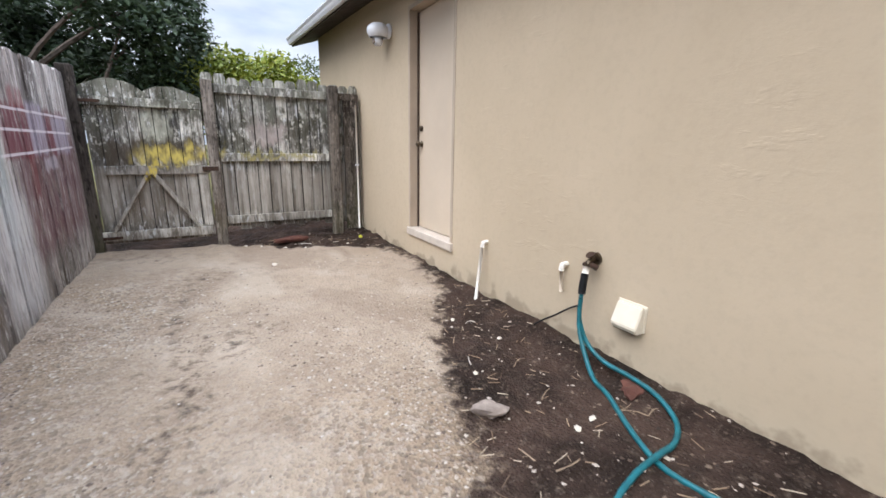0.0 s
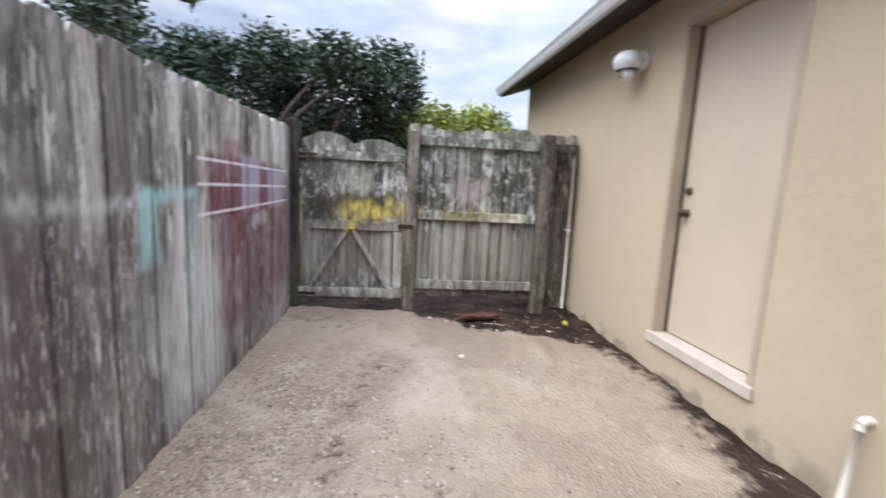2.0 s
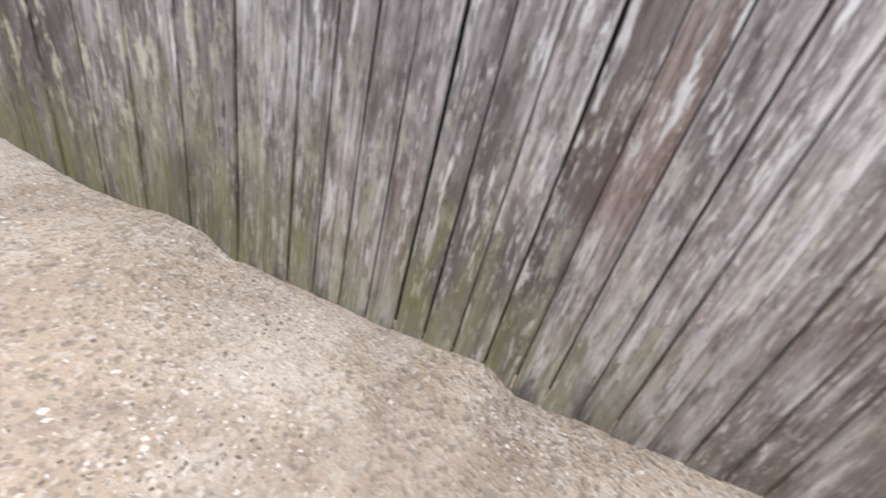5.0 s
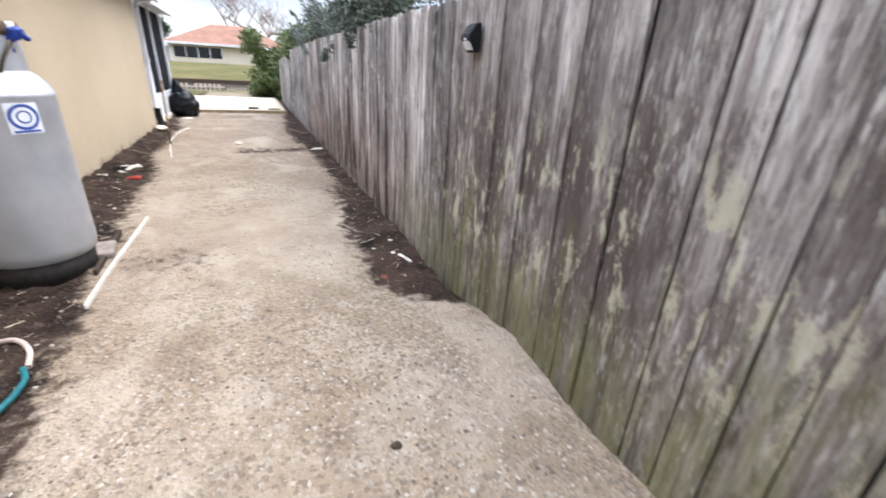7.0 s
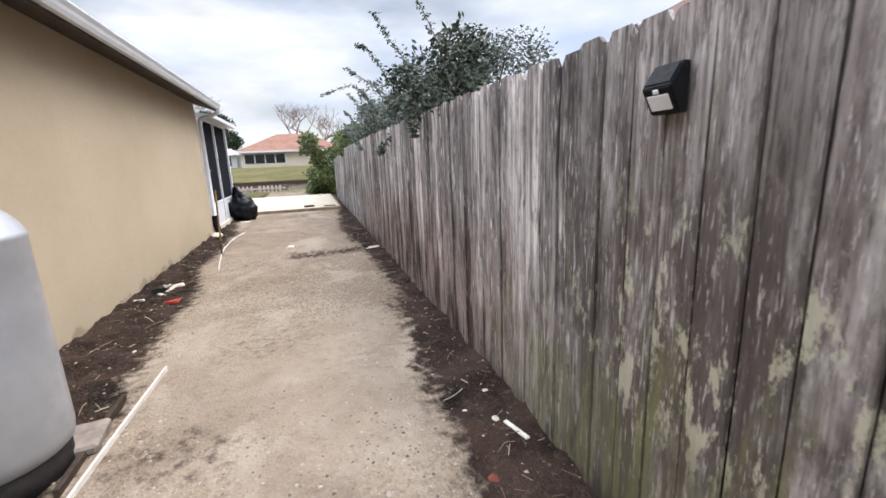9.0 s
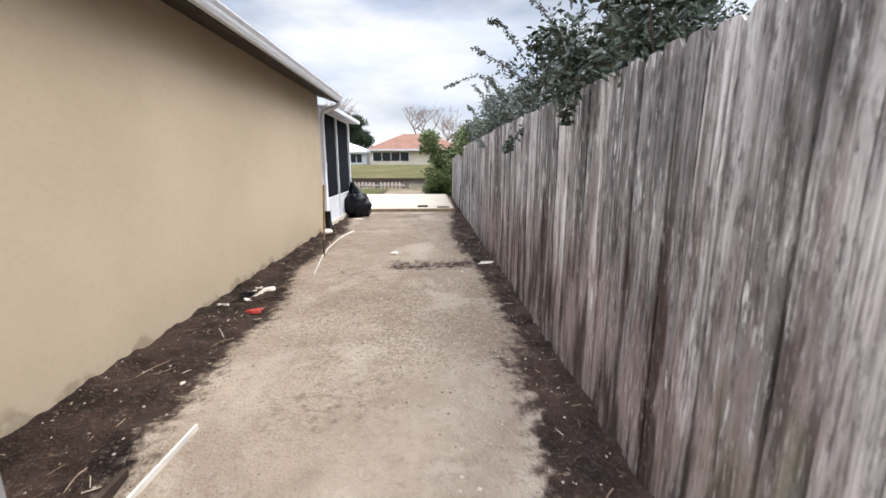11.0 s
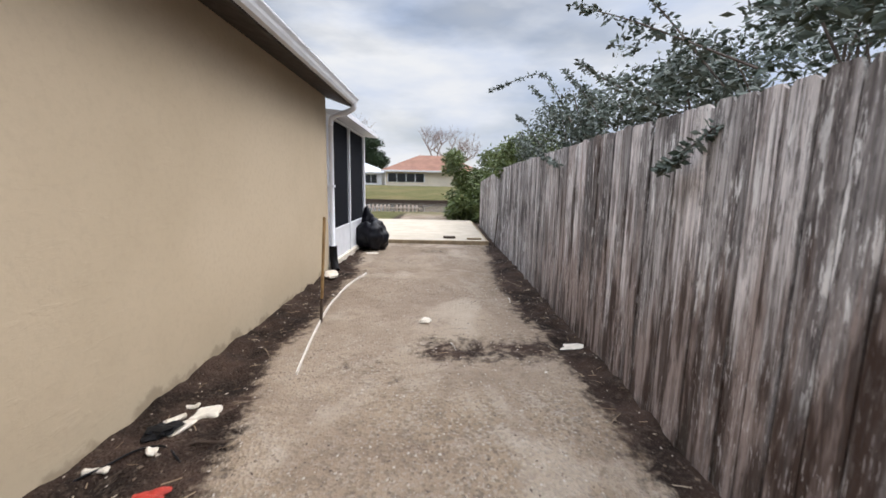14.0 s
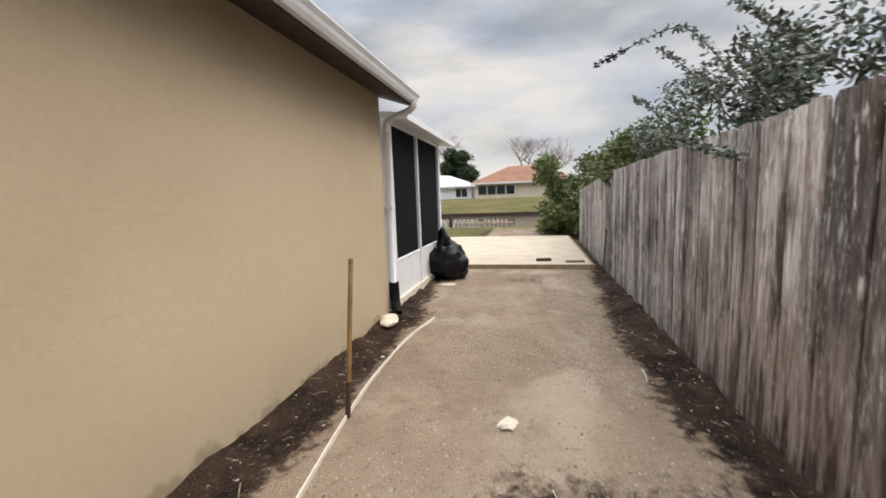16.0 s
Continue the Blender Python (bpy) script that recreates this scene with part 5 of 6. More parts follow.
    bm = lathe([(0, 0.10), (0.022, 0.10), (0.024, 0.06), (0, 0.06)], 14)
    part("cap", bm, M_LABEL, t, "white cap", smooth=True)
    part("pigtail", tube([(0.0, 0.0, 0.03), (0.01, 0.05, -0.02), (0.035, 0.085, -0.09), (0.06, 0.10, -0.16)], 0.0085, 8, 5), M_BRASS, t, "dark metal pigtail", smooth=True)


build_tank()


# ---- back of the yard ----
M_ROTTEN = plain("rotten_wood", (0.11, 0.045, 0.032), 0.9, vary=0.3, scale=14, relief=0.003)


def build_slab():
    d = thing("pavement", "raised pale concrete pad with timber form edges", "slab", kind="structure")
    part("slab", boxed(-0.22, 5.6, -18.8, -13.19, -0.06, 0.075, 0.008), M_CONCRETE, d)
    part("form_board", boxed(-0.26, 5.6, -13.18, -13.15, -0.06, 0.085, 0.003), M_FORM, d, "timber form board")
    part("form_board", boxed(-0.262, -0.224, -18.8, -13.19, -0.06, 0.07, 0.003), M_FORM, d, "timber form board")


def lay(name, bm, mat, x, y, label, category, rz=0.0, sink=0.006, group="", smooth=False, rx=0.0, ry=0.0):
    """A loose thing set down on the ground."""
    ob = solo(name, bm, mat, label, category, group, smooth=smooth)
    ob.matrix_basis = pose(x, y, on_land(x, y) - sink, rx, ry, rz)
    return ob


def build_bags():
    lay("bin_bag", lump((0.60, 0.52, 0.66), 3, 0.20, 4), M_BAG, 2.20, -12.20, "full black bin liner slumped against the porch", "bag", 20, 0.01, "bin bags", smooth=True)
    lay("bin_bag", lump((0.36, 0.42, 0.80), 8, 0.24, 4), M_BAG, 2.33, -12.52, "tall knotted black bin liner against the porch", "bag", 70, 0.01, "bin bags", smooth=True)


build_slab()
build_bags()

d = thing("stake", "upright brown wooden stake driven into the soil", "stake")
part("upper", beam((1.942, -7.81, 0.22), (1.932, -7.93, 0.99), 0.034, 0.02), M_STAKE, d)
part("foot", beam((1.947, -7.765, -0.05), (1.942, -7.81, 0.222), 0.036, 0.021), M_DARKWOOD, d, "damp dark foot")
solo("rod", beam((-0.36, -13.02, -0.05), (-0.385, -12.80, 0.73), 0.03, 0.02), M_DARKWOOD, "dark wooden stake leaning by the fence", "stake")
g = lambda x, y, e=-0.008: (x, y, on_land(x, y) + e)
solo("edging_strip", strip([g(1.635, -2.3), g(1.635, -2.8), g(1.615, -3.35), g(1.60, -3.84)], 0.0055, 0.036), M_PVC, "white plastic edging strip along the path", "edging", "edging strips")
solo("edging_strip", strip([g(1.79, -6.66), g(1.87, -7.17), g(1.94, -7.68), g(1.995, -8.2), g(2.02, -8.7), g(2.0, -9.25), g(1.90, -9.9)], 0.005, 0.036), M_PVC, "curved white plastic edging strip beside the soil", "edging", "edging strips")
solo("edging_board", beam(g(1.70, -2.75, 0.01), g(1.74, -3.55, 0.01), 0.06, 0.025), M_DARKWOOD, "damp brown edging board by the tank", "board")
lay("paver", boxed(-0.09, 0.09, -0.13, 0.13, 0, 0.05, 0.012), M_STONE, 1.765, -3.13, "grey concrete paver beside the tank", "paver", 8)
lay("splash_block", lump((0.20, 0.40, 0.10), 6, 0.08, 3), M_RUBBLE, 2.36, -9.70, "pale broken block under the downspout", "block", 10)
for i, (x, y, sx, sy, sz, rz) in enumerate(((2.145, -6.20, 0.15, 0.12, 0.03, 10), (2.30, -6.12, 0.17, 0.05, 0.022, 55), (2.21, -6.05, 0.19, 0.06, 0.022, 78), (2.36, -5.69, 0.10, 0.035, 0.025, 30), (2.21, -5.84, 0.055, 0.05, 0.035, 0), (2.27, -6.27, 0.09, 0.03, 0.02, 20))):
    bm = boxed(-sx / 2, sx / 2, -sy / 2, sy / 2, 0, sz, 0.008)
    bmesh.ops.subdivide_edges(bm, edges=bm.edges, cuts=2, use_grid_fill=True)
    for v in bm.verts:
        v.co += Vector((noise.noise(v.co * 19 + Vector((i * 7, 0, 0))), noise.noise(v.co * 19 + Vector((0, i * 7, 3))), 0.5 * noise.noise(v.co * 19 + Vector((9, 0, i * 7))))) * 0.022
    lay("rubble", bm, M_RUBBLE, x, y, "broken pale masonry chunk on dark soil", "rubble", rz, 0.008, "broken masonry", rx=6 * math.sin(i), ry=5 * math.cos(i))
lay("plastic_scrap", lump((0.13, 0.08, 0.04), 12, 0.4, 3), M_RED, 2.02, -5.56, "crumpled bright red plastic scrap on soil", "scrap", 30)
lay("brick_shard", lump((0.05, 0.04, 0.03), 13, 0.3, 2), M_BRICK, -0.07, -2.26, "tiny red brick shard by the fence", "brick", 10)
lay("plastic_scrap", lump((0.17, 0.13, 0.05), 17, 0.35, 3), M_BLACK, 2.27, -5.98, "crumpled black plastic scrap among broken masonry", "scrap", 40)
solo("cable", tube([g(2.40, -5.62, 0.004), g(2.33, -5.72, 0.012), g(2.27, -5.83, 0.008), g(2.16, -5.86, 0.004), g(2.05, -5.80, 0.004)], 0.005, 6, 6), M_BLACK, "thin black cable lying on the soil", "cable", smooth=True)
lay("root", tube([(-0.16, 0, 0.01), (-0.05, 0.04, 0.035), (0.06, 0.01, 0.03), (0.17, 0.05, 0.01)], 0.012, 6, 6, 0.5), M_DARKWOOD, 2.0, -5.95, "dark curved root lying on the soil", "root", 15)
lay("flat_stone", lump((0.24, 0.16, 0.035), 18, 0.12, 3), M_RUBBLE, 2.12, -11.75, "flat pale stone beside the bin liners", "stone", 20)
lay("tile_shard", lump((0.20, 0.10, 0.022), 15, 0.35, 3), M_RUBBLE, -0.30, -7.29, "flat white tile fragment near the fence", "tile", 15)
lay("tile_shard", lump((0.13, 0.10, 0.045), 16, 0.3, 3), M_RUBBLE, 0.955, -7.83, "white broken piece lying on the path", "tile", 50)
lay("lath", boxed(-0.012, 0.012, -0.085, 0.085, 0, 0.012, 0.002), M_PVC, -0.305, -2.50, "short white plastic offcut in the soil", "offcut", 15)
lay("stone", lump((0.17, 0.10, 0.07), 21, 0.2, 3), M_STONE, 1.63, 2.32, "smooth grey stone half sunk in soil", "stone", -35, 0.02)
lay("ball", lump((0.05, 0.05, 0.05), 22, 0.05, 2), M_BALL, 2.27, 6.01, "small yellow ball in the corner soil", "ball")
lay("pebble", lump((0.05, 0.04, 0.03), 23, 0.2, 2), M_RUBBLE, 1.12, 5.2, "single pale pebble on the path", "pebble")
lay("pebble", lump((0.045, 0.035, 0.03), 24, 0.2, 2), M_DARKWOOD, 0.304, -0.80, "dark pebble on the gravel path", "pebble")
lay("plank_end", lump((0.42, 0.12, 0.06), 25, 0.25, 3), M_ROTTEN, 1.45, 6.12, "reddish rotten wood piece under the fence panel", "wood", 10)
lay("scrap", boxed(-0.14, 0.14, -0.05, 0.05, 0, 0.05, 0.008), M_DARKWOOD, 0.62, -13.64, "small dark timber offcut on the pad", "offcut", 5, -0.075)
lay("scrap", boxed(-0.17, 0.17, -0.03, 0.03, 0, 0.04, 0.006), M_FORM, 0.05, -13.47, "pale timber offcut on the pad edge", "offcut", 2, -0.075)


# ---- litter on the soil ----
def build_twigs():
    rng = random.Random(31)
    spots = [(1.72, 1.92, 0.16), (1.60, 2.02, 0.12), (1.95, 2.30, 0.10), (2.05, 2.62, 0.12), (1.80, 2.75, 0.09), (2.22, 2.05, 0.13), (2.28, 1.95, 0.10), (2.18, 1.98, 0.11), (1.88, 3.05, 0.10), (2.1, 3.2, 0.08), (1.55, 6.0, 0.2), (1.2, 6.1, 0.15), (1.9, 5.9, 0.14),
             (-0.2, -2.4, 0.12), (-0.1, -2.88, 0.16), (-0.25, -3.36, 0.14), (-0.15, -5.11, 0.18), (-0.2, -6.2, 0.2), (0.7, -7.27, 0.22), (0.2, -7.41, 0.2), (2.1, -5.11, 0.22), (2.25, -4.52, 0.3), (2.0, -4.92, 0.18), (2.15, -7.04, 0.2), (2.3, -8.06, 0.22), (1.95, -3.55, 0.15), (0.0, -8.7, 0.22), (-0.1, -9.62, 0.25)]
    for x, y, length in spots:
        a = rng.uniform(0, math.pi)
        dx, dy = math.cos(a) * length / 2, math.sin(a) * length / 2
        bend = rng.uniform(-0.3, 0.3) * length
        bm = tube([(-dx, -dy, 0.004), (-dy * bend, dx * bend + bend * 0.3, rng.uniform(0.008, 0.02)), (dx, dy, 0.006)], rng.uniform(0.0022, 0.0045), 5, 5, 0.5)
        if rng.random() < 0.35:
            tube([(0, 0, 0.012), (dx * 0.2 - dy * 0.5, dy * 0.2 + dx * 0.5, 0.014)], 0.002, 4, 1, 0.5, bm, soft=False)
        lay("twig", bm, rng.choice((M_TWIG, M_TWIG, M_PVC)), x, y, "thin dry broken twig on the bare soil", "twig", sink=0.001, group="dry twigs")


def build_flakes():
    """Pale flakes of broken shell and plaster."""
    rng = random.Random(41)
    spots = [(1.95, 3.2), (2.02, 3.3), (1.75, 2.62), (2.12, 2.9), (1.9, 2.05), (1.85, 1.98), (2.0, 2.06), (1.35, 6.0), (1.55, 5.85), (1.1, 6.05), (1.75, 5.8), (0.95, 6.2), (2.05, 5.85), (-0.24, -2.61), (-0.12, -2.74), (-0.3, -2.88), (2.3, -3.83), (1.95, -4.32), (2.1, -8.79), (0.05, -6.76)]
    for i, (x, y) in enumerate(spots):
        s = rng.uniform(0.025, 0.055)
        lay("shell_flake", lump((s, s * rng.uniform(0.5, 0.9), s * 0.3), 50 + i, 0.3, 1), M_RUBBLE, x, y, "small pale flake of broken shell on soil", "flake", rng.uniform(0, 360), 0.002, "pale flakes")


build_twigs()
build_flakes()


def build_straw():
    """Dry grass stems and splinters strewn over the bare soil, in one mesh."""
    rng = np.random.RandomState(71)
    P = np.stack([rng.uniform(-0.4, 2.42, 5200), rng.uniform(-10, 6.3, 5200)], 1)
    P = P[(soil_share(P[:, 0], P[:, 1]) > 0.55)]
    P = P[rng.uniform(0, 1, len(P)) < np.where(np.abs(P[:, 1] - 2.2) < 1.6, 1.0, 0.6)][:600]
    n = len(P)
    z = land(P[:, 0], P[:, 1])
    a, L, w = rng.uniform(0, math.pi, n), rng.uniform(0.02, 0.085, n), rng.uniform(0.0012, 0.003, n)
    d = np.stack([np.cos(a), np.sin(a), rng.uniform(-0.06, 0.12, n)], 1)
    s = np.stack([-np.sin(a), np.cos(a), np.zeros(n)], 1)
    C = np.stack([P[:, 0], P[:, 1], z + 0.006], 1)
    up = np.array([0, 0, 1.0])
    ends = [C - d * L[:, None] / 2, C + d * L[:, None] / 2]
    V = np.stack([e + o for e in ends for o in (s * w[:, None], -s * w[:, None], up * w[:, None] * 1.4)], 1)
    F = np.array([[0, 1, 2], [5, 4, 3], [0, 3, 4], [0, 4, 1], [1, 4, 5], [1, 5, 2], [2, 5, 3], [2, 3, 0]])[None] + (np.arange(n) * 6)[:, None, None]
    m = chip_paint("straw", (0.36, 0.27, 0.18), (0.20, 0.14, 0.09), (0.48, 0.40, 0.30), (0.13, 0.09, 0.06), (0.28, 0.20, 0.13))
    tagged(new("straw", from_arrays("straw", V.reshape(-1, 3), F.reshape(-1, 3), m)), "dry straw and splinters strewn over dark soil", "straw", kind="stuff")


build_straw()
lay("dead_leaf", lump((0.16, 0.11, 0.035), 61, 0.4, 2), M_ROTTEN, 2.33, 2.10, "clump of rusty dead leaves under the hose", "leaf litter", 20)


# ---- beyond the yard ----
tagged(new("water", from_arrays("water", [(-400, -47.0, -0.62), (400, -47.0, -0.62), (400, -28.6, -0.62), (-400, -28.6, -0.62)], [(0, 1, 2, 3)], M_WATER)), "still brown canal water", "water", kind="structure")
solo("seawall", boxed(-400, 400, -47.25, -46.95, -1.5, -0.27), M_DARKWOOD, "dark timber seawall on the far bank", "wall", kind="structure")


def build_far_rail():
    d = thing("dock_railing", "low pale picket railing at the canal edge", "railing")
    for x in np.arange(2.2, 7.2, 0.22):
        if int(x * 3) % 7 == 3:
            continue
        part("picket", boxed(x - 0.05, x + 0.05, -27.03, -26.97, -0.4, 0.18), M_HOSE_GREY, d)
    part("rail", boxed(1.9, 7.4, -26.965, -26.9, -0.02, 0.05), M_HOSE_GREY, d)
    part("post", boxed(5.0, 5.16, -26.9, -26.74, -0.5, 0.32), M_DARKWOOD, d, "dark timber post")


build_far_rail()


def hip_house(name, label, x0, x1, y0, y1, base, eave, ridge, wall_mat, roof_mat, windows, over=0.6):
    """A one-storey house with a hipped roof; windows on the side that faces +y."""
    d = thing(name, label, "house")
    part("wall", boxed(x0, x1, y0, y1, base - 1.5, eave), wall_mat, d)
    bm = bmesh.new()
    a, b, c, e = x0 - over, x1 + over, y0 - over, y1 + over
    h = (e - c) / 2
    lo = [bm.verts.new(p) for p in ((a, c, eave), (b, c, eave), (b, e, eave), (a, e, eave))]
    md = [bm.verts.new((v.co.x, v.co.y, eave + 0.18)) for v in lo]
    p, q = bm.verts.new((a + h, (c + e) / 2, ridge)), bm.verts.new((b - h, (c + e) / 2, ridge))
    bm.faces.new(lo)
    for i in range(4):
        bm.faces.new((lo[i], lo[(i + 1) % 4], md[(i + 1) % 4], md[i]))
    bm.faces.new((md[0], md[1], q, p))
    bm.faces.new((md[1], md[2], q))
    bm.faces.new((md[2], md[3], p, q))
    bm.faces.new((md[3], md[0], p))
    bmesh.ops.recalc_face_normals(bm, faces=bm.faces)
    part("roof", bm, roof_mat, d)
    part("fascia", boxed(a, b, e + 0.01, e + 0.06, eave - 0.1, eave + 0.2), M_WHITE, d)
    for wx0, wx1, wz0, wz1, n in windows:
        w = part("window", boxed(wx0, wx1, y1 + 0.005, y1 + 0.04, wz0, wz1), M_GLASS, d)
        for k in range(n + 1):
            x = wx0 + (wx1 - wx0) * k / n
            part("frame", boxed(x - 0.07, x + 0.07, y1 + 0.042, y1 + 0.09, wz0, wz1), M_WHITE, w)
    return d


hip_house("house", "cream bungalow with orange hip roof across the canal", -6.0, 11.6, -96, -84, 0.9, 3.75, 7.2, M_FAR_WALL, M_ROOF_RED, ((4.2, 11.2, 1.75, 3.35, 4),), 0.9)
hip_house("house", "white bungalow with pale metal roof across the canal", 13.5, 31.0, -104, -92, 0.9, 3.6, 6.4, M_WHITE, M_ROOF_WHITE, ((14.5, 17.0, 1.5, 3.2, 2), (20.5, 23.0, 1.5, 3.2, 2)), 0.8)
# the neighbour's house behind the fence
d = thing("house", "neighbour's house behind the fence with brown shingle eave", "house")
part("wall", boxed(-9.0, -3.5, -5.9, 2.4, -0.3, 2.3), M_FAR_WALL, d)
bm = bmesh.new()
lo = [bm.verts.new(p) for p in ((-3.0, -6.5, 2.42), (-3.0, 2.8, 2.42), (-8.6, 2.8, 5.10), (-8.6, -6.5, 5.10))]
hi = [bm.verts.new(v.co + Vector((0, 0, 0.05))) for v in lo]
bm.faces.new(lo)
bm.faces.new(list(reversed(hi)))
for i in range(4):
    bm.faces.new((lo[i], hi[i], hi[(i + 1) % 4], lo[(i + 1) % 4]))
bmesh.ops.recalc_face_normals(bm, faces=bm.faces)
part("roof", bm, M_ROOF_BROWN, d)
# board made tall and dark to stand in for shade below the eave
part("fascia", boxed(-3.10, -3.04, -6.28, 2.78, 2.02, 2.45), M_DARKWOOD, d, "dark fascia board filling in the shaded gap under the eave")
part("soffit", boxed(-3.52, -3.10, -6.28, 2.78, 2.10, 2.13), M_ROOF_BROWN, d)


# ---- plants ----
def leaf_cloud(rng, centres, radii, count, size, aspect=0.45, droop=0.3):
    """Many small folded leaves scattered through blobs; more of them towards the outside."""
    centres, radii = np.array(centres, float), np.array(radii, float)
    vol = radii.prod(1)
    pick = rng.choice(len(centres), count, p=vol / vol.sum())
    u = rng.normal(size=(count, 3))
    u /= np.linalg.norm(u, axis=1)[:, None]
    P = centres[pick] + u * radii[pick] * (rng.uniform(0.25, 1.0, (count, 1)) ** 0.5) * rng.uniform(0.8, 1.18, (count, 1))
    return leaves_at(rng, P, size, aspect, droop)


def leaves_at(rng, P, size, aspect=0.45, droop=0.3):
    n = len(P)
    d = rng.normal(size=(n, 3))
    d[:, 2] = d[:, 2] * 0.6 - droop * 0.3
    d /= np.linalg.norm(d, axis=1)[:, None]
    s = np.cross(d, rng.normal(size=(n, 3)))
    s /= np.linalg.norm(s, axis=1)[:, None] + 1e-9
    nn = np.cross(d, s)
    L = rng.uniform(0.6, 1.3, (n, 1)) * size
    W = L * aspect
    V = np.stack([P, P + d * L * 0.5 + s * W * 0.5 + nn * W * 0.12, P + d * L, P + d * L * 0.5 - s * W * 0.5 + nn * W * 0.12], 1)
    F = np.array([[0, 1, 2], [0, 2, 3]])[None] + (np.arange(n) * 4)[:, None, None]
    return V.reshape(-1, 3), F.reshape(-1, 3)


def shrub(name, label, category, base, blobs, count, size, mat, seed, limbs=7, trunk=0.05, twigs=(), aspect=0.45, kind="", bark=None):
    """A woody plant: tapered limbs from its foot into the crown, long shoots, and leaves."""
    rng = np.random.RandomState(seed)
    d = thing(name, label, category, kind=kind)
    bx, by = base
    bz = on_land(bx, by)
    bm = bmesh.new()
    for i in range(limbs):
        c, r = blobs[i % len(blobs)]
        tip = Vector(c) + Vector(rng.uniform(-0.6, 0.6, 3) * np.array(r))
        foot = Vector((bx + rng.uniform(-0.08, 0.08), by + rng.uniform(-0.08, 0.08), bz - 0.1))
        mid = foot.lerp(tip, 0.5) + Vector(rng.uniform(-0.15, 0.15, 3) * (tip - foot).length)
        tube([foot, mid, tip], trunk * rng.uniform(0.6, 1.0), 6, 5, 0.2, bm)
    part("trunk", bm, bark or M_BARK, d)
    V, F = leaf_cloud(rng, [b[0] for b in blobs], [b[1] for b in blobs], count, size, aspect)
    extra_v, extra_f = [V], [F]
    total = len(V)
    for k, run in enumerate(twigs):
        pts = smooth_run(run, 8)
        bm = tube(run, 0.007, 5, 8, 0.35)
        part("shoot", bm, bark or M_BARK, d)
        P = np.array([list(p) for p in pts])
        t = rng.uniform(0.12, 1.0, int(9 * len(pts)))
        i = np.minimum((t * (len(pts) - 1)).astype(int), len(pts) - 2)
        Q = P[i] + (P[i + 1] - P[i]) * rng.uniform(0, 1, (len(t), 1)) + rng.normal(0, 0.012, (len(t), 3))
        v, f = leaves_at(rng, Q, size * 0.85, aspect)
        extra_v.append(v)
        extra_f.append(f + total)
        total += len(v)
    me = from_arrays("crown", np.concatenate(extra_v), np.concatenate(extra_f), mat)
    crown = new("crown", me)
    crown.parent = d
    return d


def bare_tree(name, label, base, height, spread, seed, mat, depth=4):
    rng = random.Random(seed)
    d = thing(name, label, "tree")
    bm = bmesh.new()

    def grow(p, v, r, level):
        q = p + v
        mid = p.lerp(q, 0.5) + Vector((rng.uniform(-1, 1), rng.uniform(-1, 1), 0)) * v.length * 0.07
        tube([p, mid, q], r, 5 if level > 2 else 3, 2, 0.6, bm)
        if level > 0:
            for _ in range(3):
                w = Vector((rng.uniform(-1, 1) * spread, rng.uniform(-1, 1) * spread, rng.uniform(0.4, 1.0))).normalized() * v.length * rng.uniform(0.62, 0.85)
                grow(q, w, r * 0.58, level - 1)

    grow(Vector((base[0], base[1], base[2] - 0.5)), Vector((0, 0, height * 0.3)), height * 0.022, depth)
    part("trunk", bm, mat, d)
    return d


M_BARE = plain("bare_twigs", (0.22, 0.15, 0.125), 0.95, vary=0.2, scale=2)
bare_tree("tree", "leafless reddish-grey tree behind the far houses", (3.0, -112, 1.2), 18, 0.9, 3, M_BARE, 5)
bare_tree("tree", "leafless reddish-grey tree behind the far houses", (-3.5, -106, 1.2), 15, 0.9, 4, M_BARE, 5)
bare_tree("tree", "leafless pale tree behind the white bungalow", (25, -125, 1.2), 19, 0.8, 5, M_BARE, 5)


def blobs_in(n, x, y, z, r, seed):
    q = np.random.RandomState(seed)
    return [((q.uniform(*x), q.uniform(*y), q.uniform(*z)), (q.uniform(*r), q.uniform(*r), q.uniform(*r) * 0.8)) for _ in range(n)]


shrub("tree", "broad dark green tree beyond the white bungalow", "tree", (20, -118), blobs_in(26, (16.5, 24.5), (-121, -115), (6, 13.5), (1.3, 2.6), 31), 14000, 0.55, M_LEAF_DARK, 41, 8, 0.3, aspect=0.6)
# shrubs that lean over the fence
shrub("shrub", "grey-green elaeagnus shrub leaning over the fence", "shrub", (-1.0, -5.9), blobs_in(30, (-1.35, -0.45), (-7.22, -4.32), (1.72, 2.38), (0.12, 0.26), 51), 3600, 0.062, M_LEAF_GREY, 61, 10, 0.035,
      [[(-0.8, -6.48, 1.9), (-0.6, -6.94, 2.5), (-0.45, -7.32, 2.9), (-0.3, -7.59, 3.02)], [(-0.7, -6.1, 1.9), (-0.35, -6.76, 2.35), (-0.1, -7.22, 2.62)], [(-0.8, -5.31, 2.0), (-0.5, -5.81, 2.6), (-0.35, -6.1, 3.0)], [(-0.6, -5.9, 1.75), (-0.4, -5.98, 1.56), (-0.33, -6.1, 1.44), (-0.35, -6.25, 1.40)],
       [(-0.7, -7.04, 1.9), (-0.45, -7.5, 2.2), (-0.4, -7.96, 2.45)], [(-0.9, -4.92, 2.0), (-0.7, -5.02, 2.6), (-0.5, -5.21, 3.1)]])
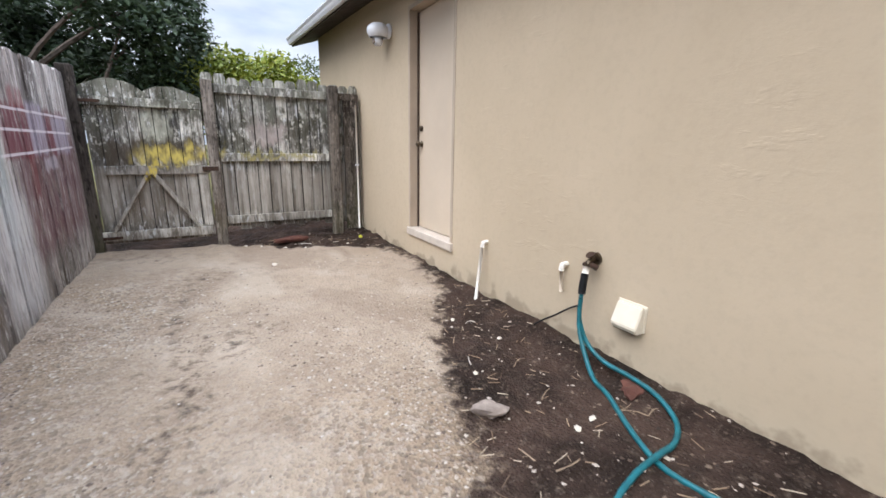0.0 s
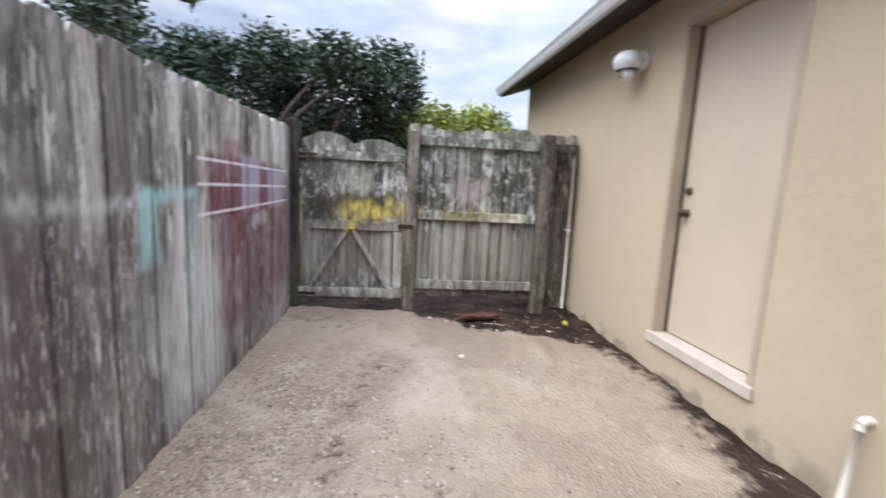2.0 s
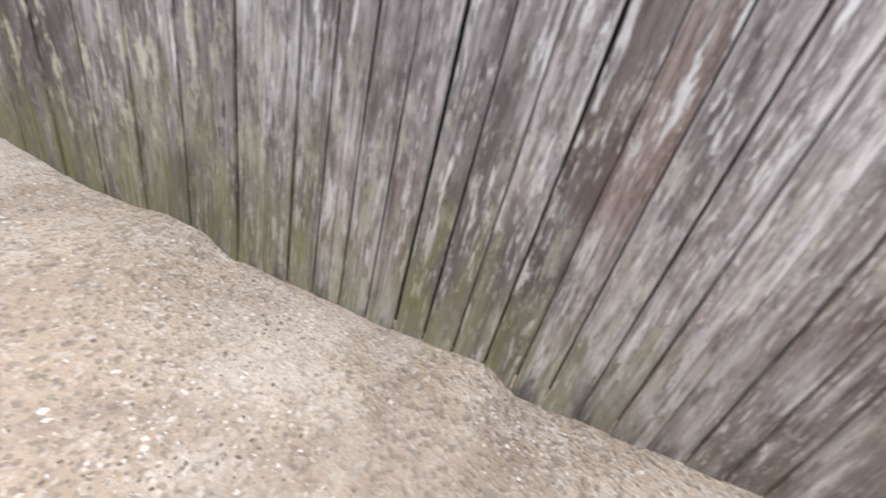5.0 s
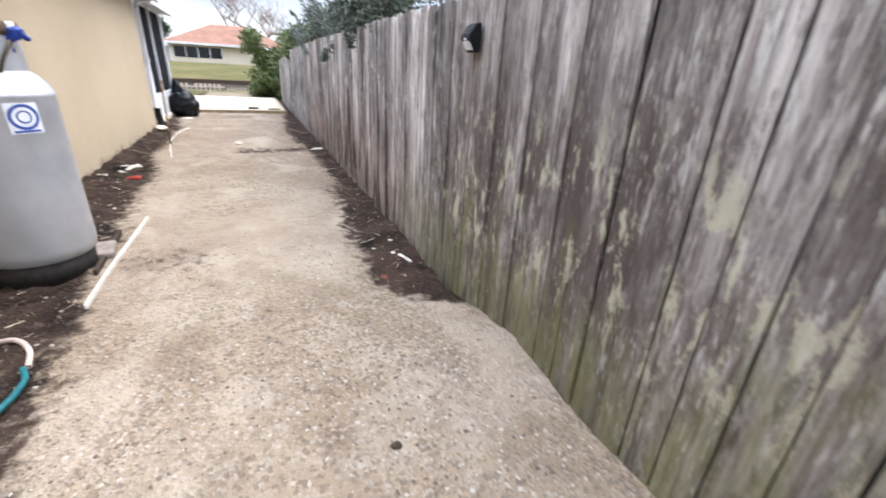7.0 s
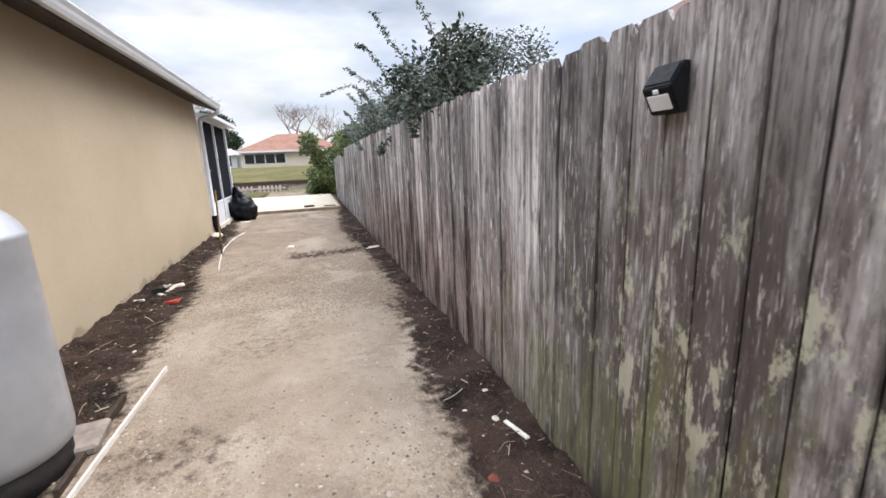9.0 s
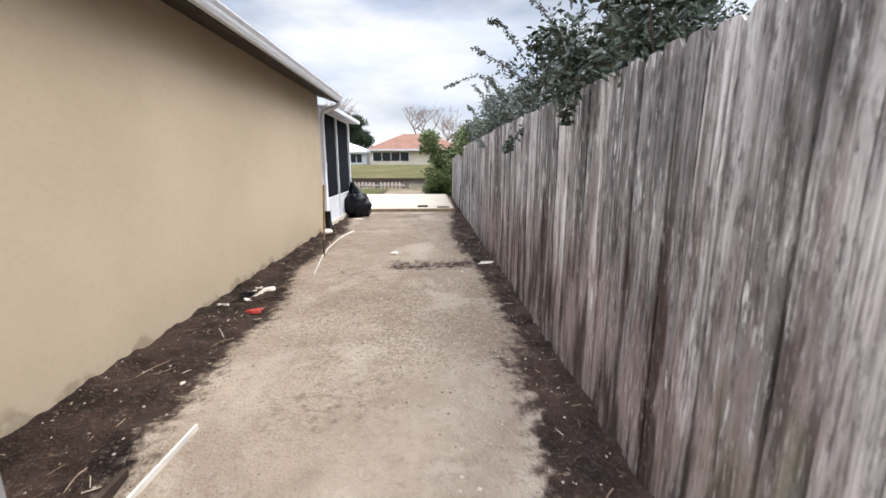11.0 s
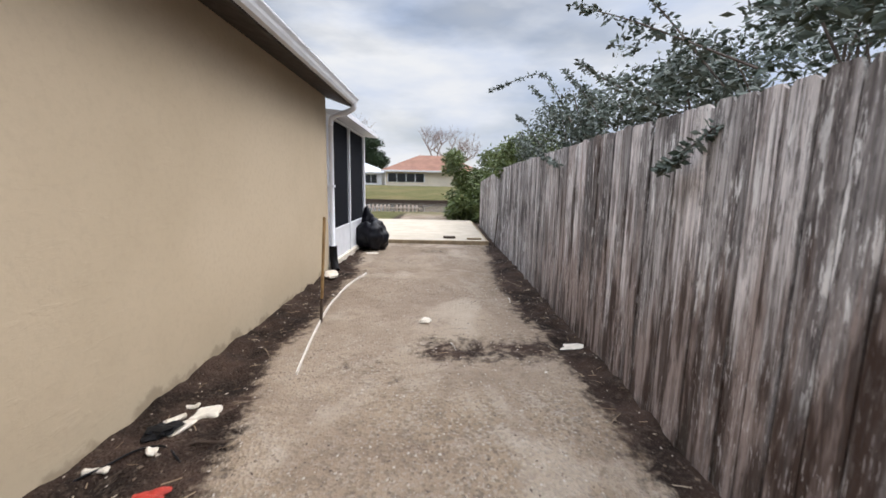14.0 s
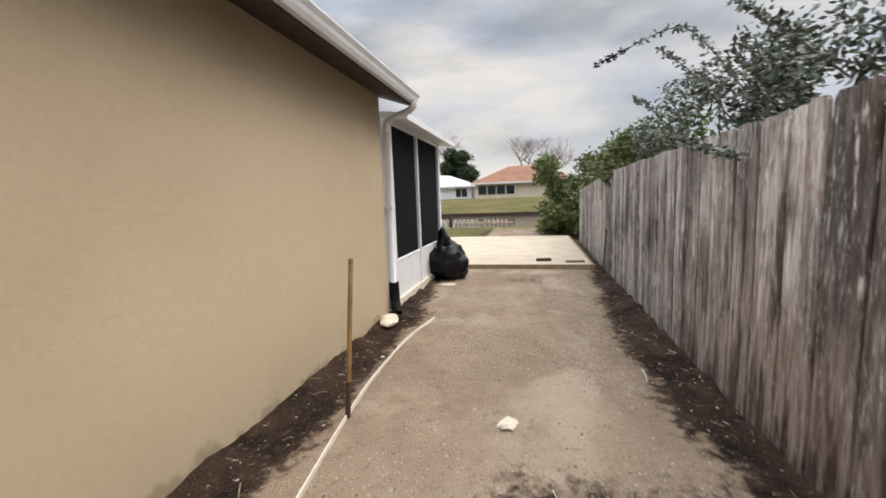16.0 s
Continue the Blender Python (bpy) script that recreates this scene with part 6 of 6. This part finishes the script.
shrub("shrub", "grey-green elaeagnus shrub with long arching shoots", "shrub", (-1.1, -9.25), blobs_in(24, (-1.3, -0.5), (-11.1, -7.41), (1.72, 2.4), (0.14, 0.32), 52), 5800, 0.062, M_LEAF_GREY, 62, 10, 0.035,
      [[(-0.8, -8.89, 1.8), (-0.6, -9.44, 2.5), (-0.5, -9.98, 2.85), (-0.1, -10.38, 2.8), (0.15, -10.54, 2.72)], [(-0.8, -9.44, 1.9), (-0.6, -9.81, 2.4), (-0.4, -10.06, 2.7)], [(-0.8, -8.15, 1.9), (-0.6, -8.52, 2.35), (-0.5, -8.79, 2.6)], [(-0.7, -10.3, 1.85), (-0.5, -10.78, 2.3), (-0.4, -11.02, 2.45)],
       [(-0.5, -9.9, 1.86), (-0.38, -9.25, 1.74), (-0.36, -8.7, 1.62), (-0.35, -8.24, 1.53)]])
shrub("shrub", "mid-green shrub over the far end of the fence", "shrub", (-1.2, -13.25), blobs_in(18, (-1.5, -0.55), (-16.64, -11.26), (1.6, 2.3), (0.25, 0.5), 53), 9000, 0.10, M_LEAF_MID, 63, 9, 0.04)
shrub("shrub", "dense green shrub spilling past the end of the fence", "shrub", (-0.3, -20.4), blobs_in(34, (-1.6, 0.5), (-21.7, -18.8), (0.1, 2.5), (0.3, 0.6), 54), 14000, 0.15, M_LEAF_MID, 64, 9, 0.05)
shrub("shrub", "dark green shrub crowding over the fence top", "shrub", (-0.95, -4.7), blobs_in(22, (-0.95, -0.38), (-5.5, -3.9), (1.78, 2.2), (0.10, 0.22), 71), 4200, 0.06, M_LEAF_OVER, 81, 10, 0.03,
      [[(-0.6, -4.3, 1.9), (-0.42, -4.25, 1.8), (-0.33, -4.35, 1.62), (-0.36, -4.45, 1.5)]])
shrub("tree", "dark tree behind the neighbour's fence line", "tree", (-2.4, -7.96), blobs_in(12, (-3.17, -1.8), (-9.16, -7.04), (2.2, 3.3), (0.3, 0.6), 55), 5000, 0.075, M_LEAF_GREY, 65, 8, 0.06)
# beyond the gate
shrub("tree", "dark green spreading tree beyond the gate", "tree", (-2.6, 10.5), blobs_in(44, (-4.2, 0.5), (8.8, 12.0), (1.8, 3.75), (0.42, 0.8), 56), 44000, 0.115, M_LEAF_DARK, 66, 14, 0.10)
shrub("tree", "dark green tree over the fence by the gate", "tree", (-3.4, 7.0), blobs_in(10, (-4.2, -2.2), (6.6, 9.0), (1.8, 3.0), (0.3, 0.55), 57), 7000, 0.10, M_LEAF_DARK, 67, 5, 0.035,
      [[(-1.8, 6.2, 2.6), (-1.2, 5.6, 2.7), (-0.7, 5.0, 2.5), (-0.45, 4.6, 2.15)]])
shrub("shrub", "yellow-green shrub behind the fence panel", "shrub", (1.2, 11.0), blobs_in(26, (0.3, 3.0), (9.8, 11.8), (1.3, 2.75), (0.35, 0.6), 58), 14000, 0.12, M_LEAF_LIME, 68, 9, 0.05)
shrub("tree", "slender grey-green tree in the distance beyond the gate", "tree", (0.2, 24), blobs_in(14, (-1.0, 1.3), (23, 25), (2.5, 7.6), (0.3, 0.7), 59), 4000, 0.14, M_LEAF_GREY, 69, 7, 0.09)
shrub("tree", "green trees far beyond the gate", "tree", (5, 34), blobs_in(20, (-1, 12), (31, 36), (2, 6.4), (0.9, 1.6), 60), 9000, 0.28, M_LEAF_MID, 70, 8, 0.2)


# thin dead vine on the fence
v = thing("vine", "thin dead vine clinging to the fence boards", "vine")
part("stem", tube([(-0.415, -0.088, 1.244), (-0.415, -0.004, 1.177), (-0.415, 0.061, 1.141), (-0.415, 0.14, 1.142), (-0.415, 0.214, 1.154)], 0.0035, 5, 6, 0.6), M_BARK, v)
part("stem", tube([(-0.415, 0.09, 1.345), (-0.415, 0.156, 1.334), (-0.415, 0.226, 1.295), (-0.415, 0.32, 1.266)], 0.003, 5, 6, 0.6), M_BARK, v)
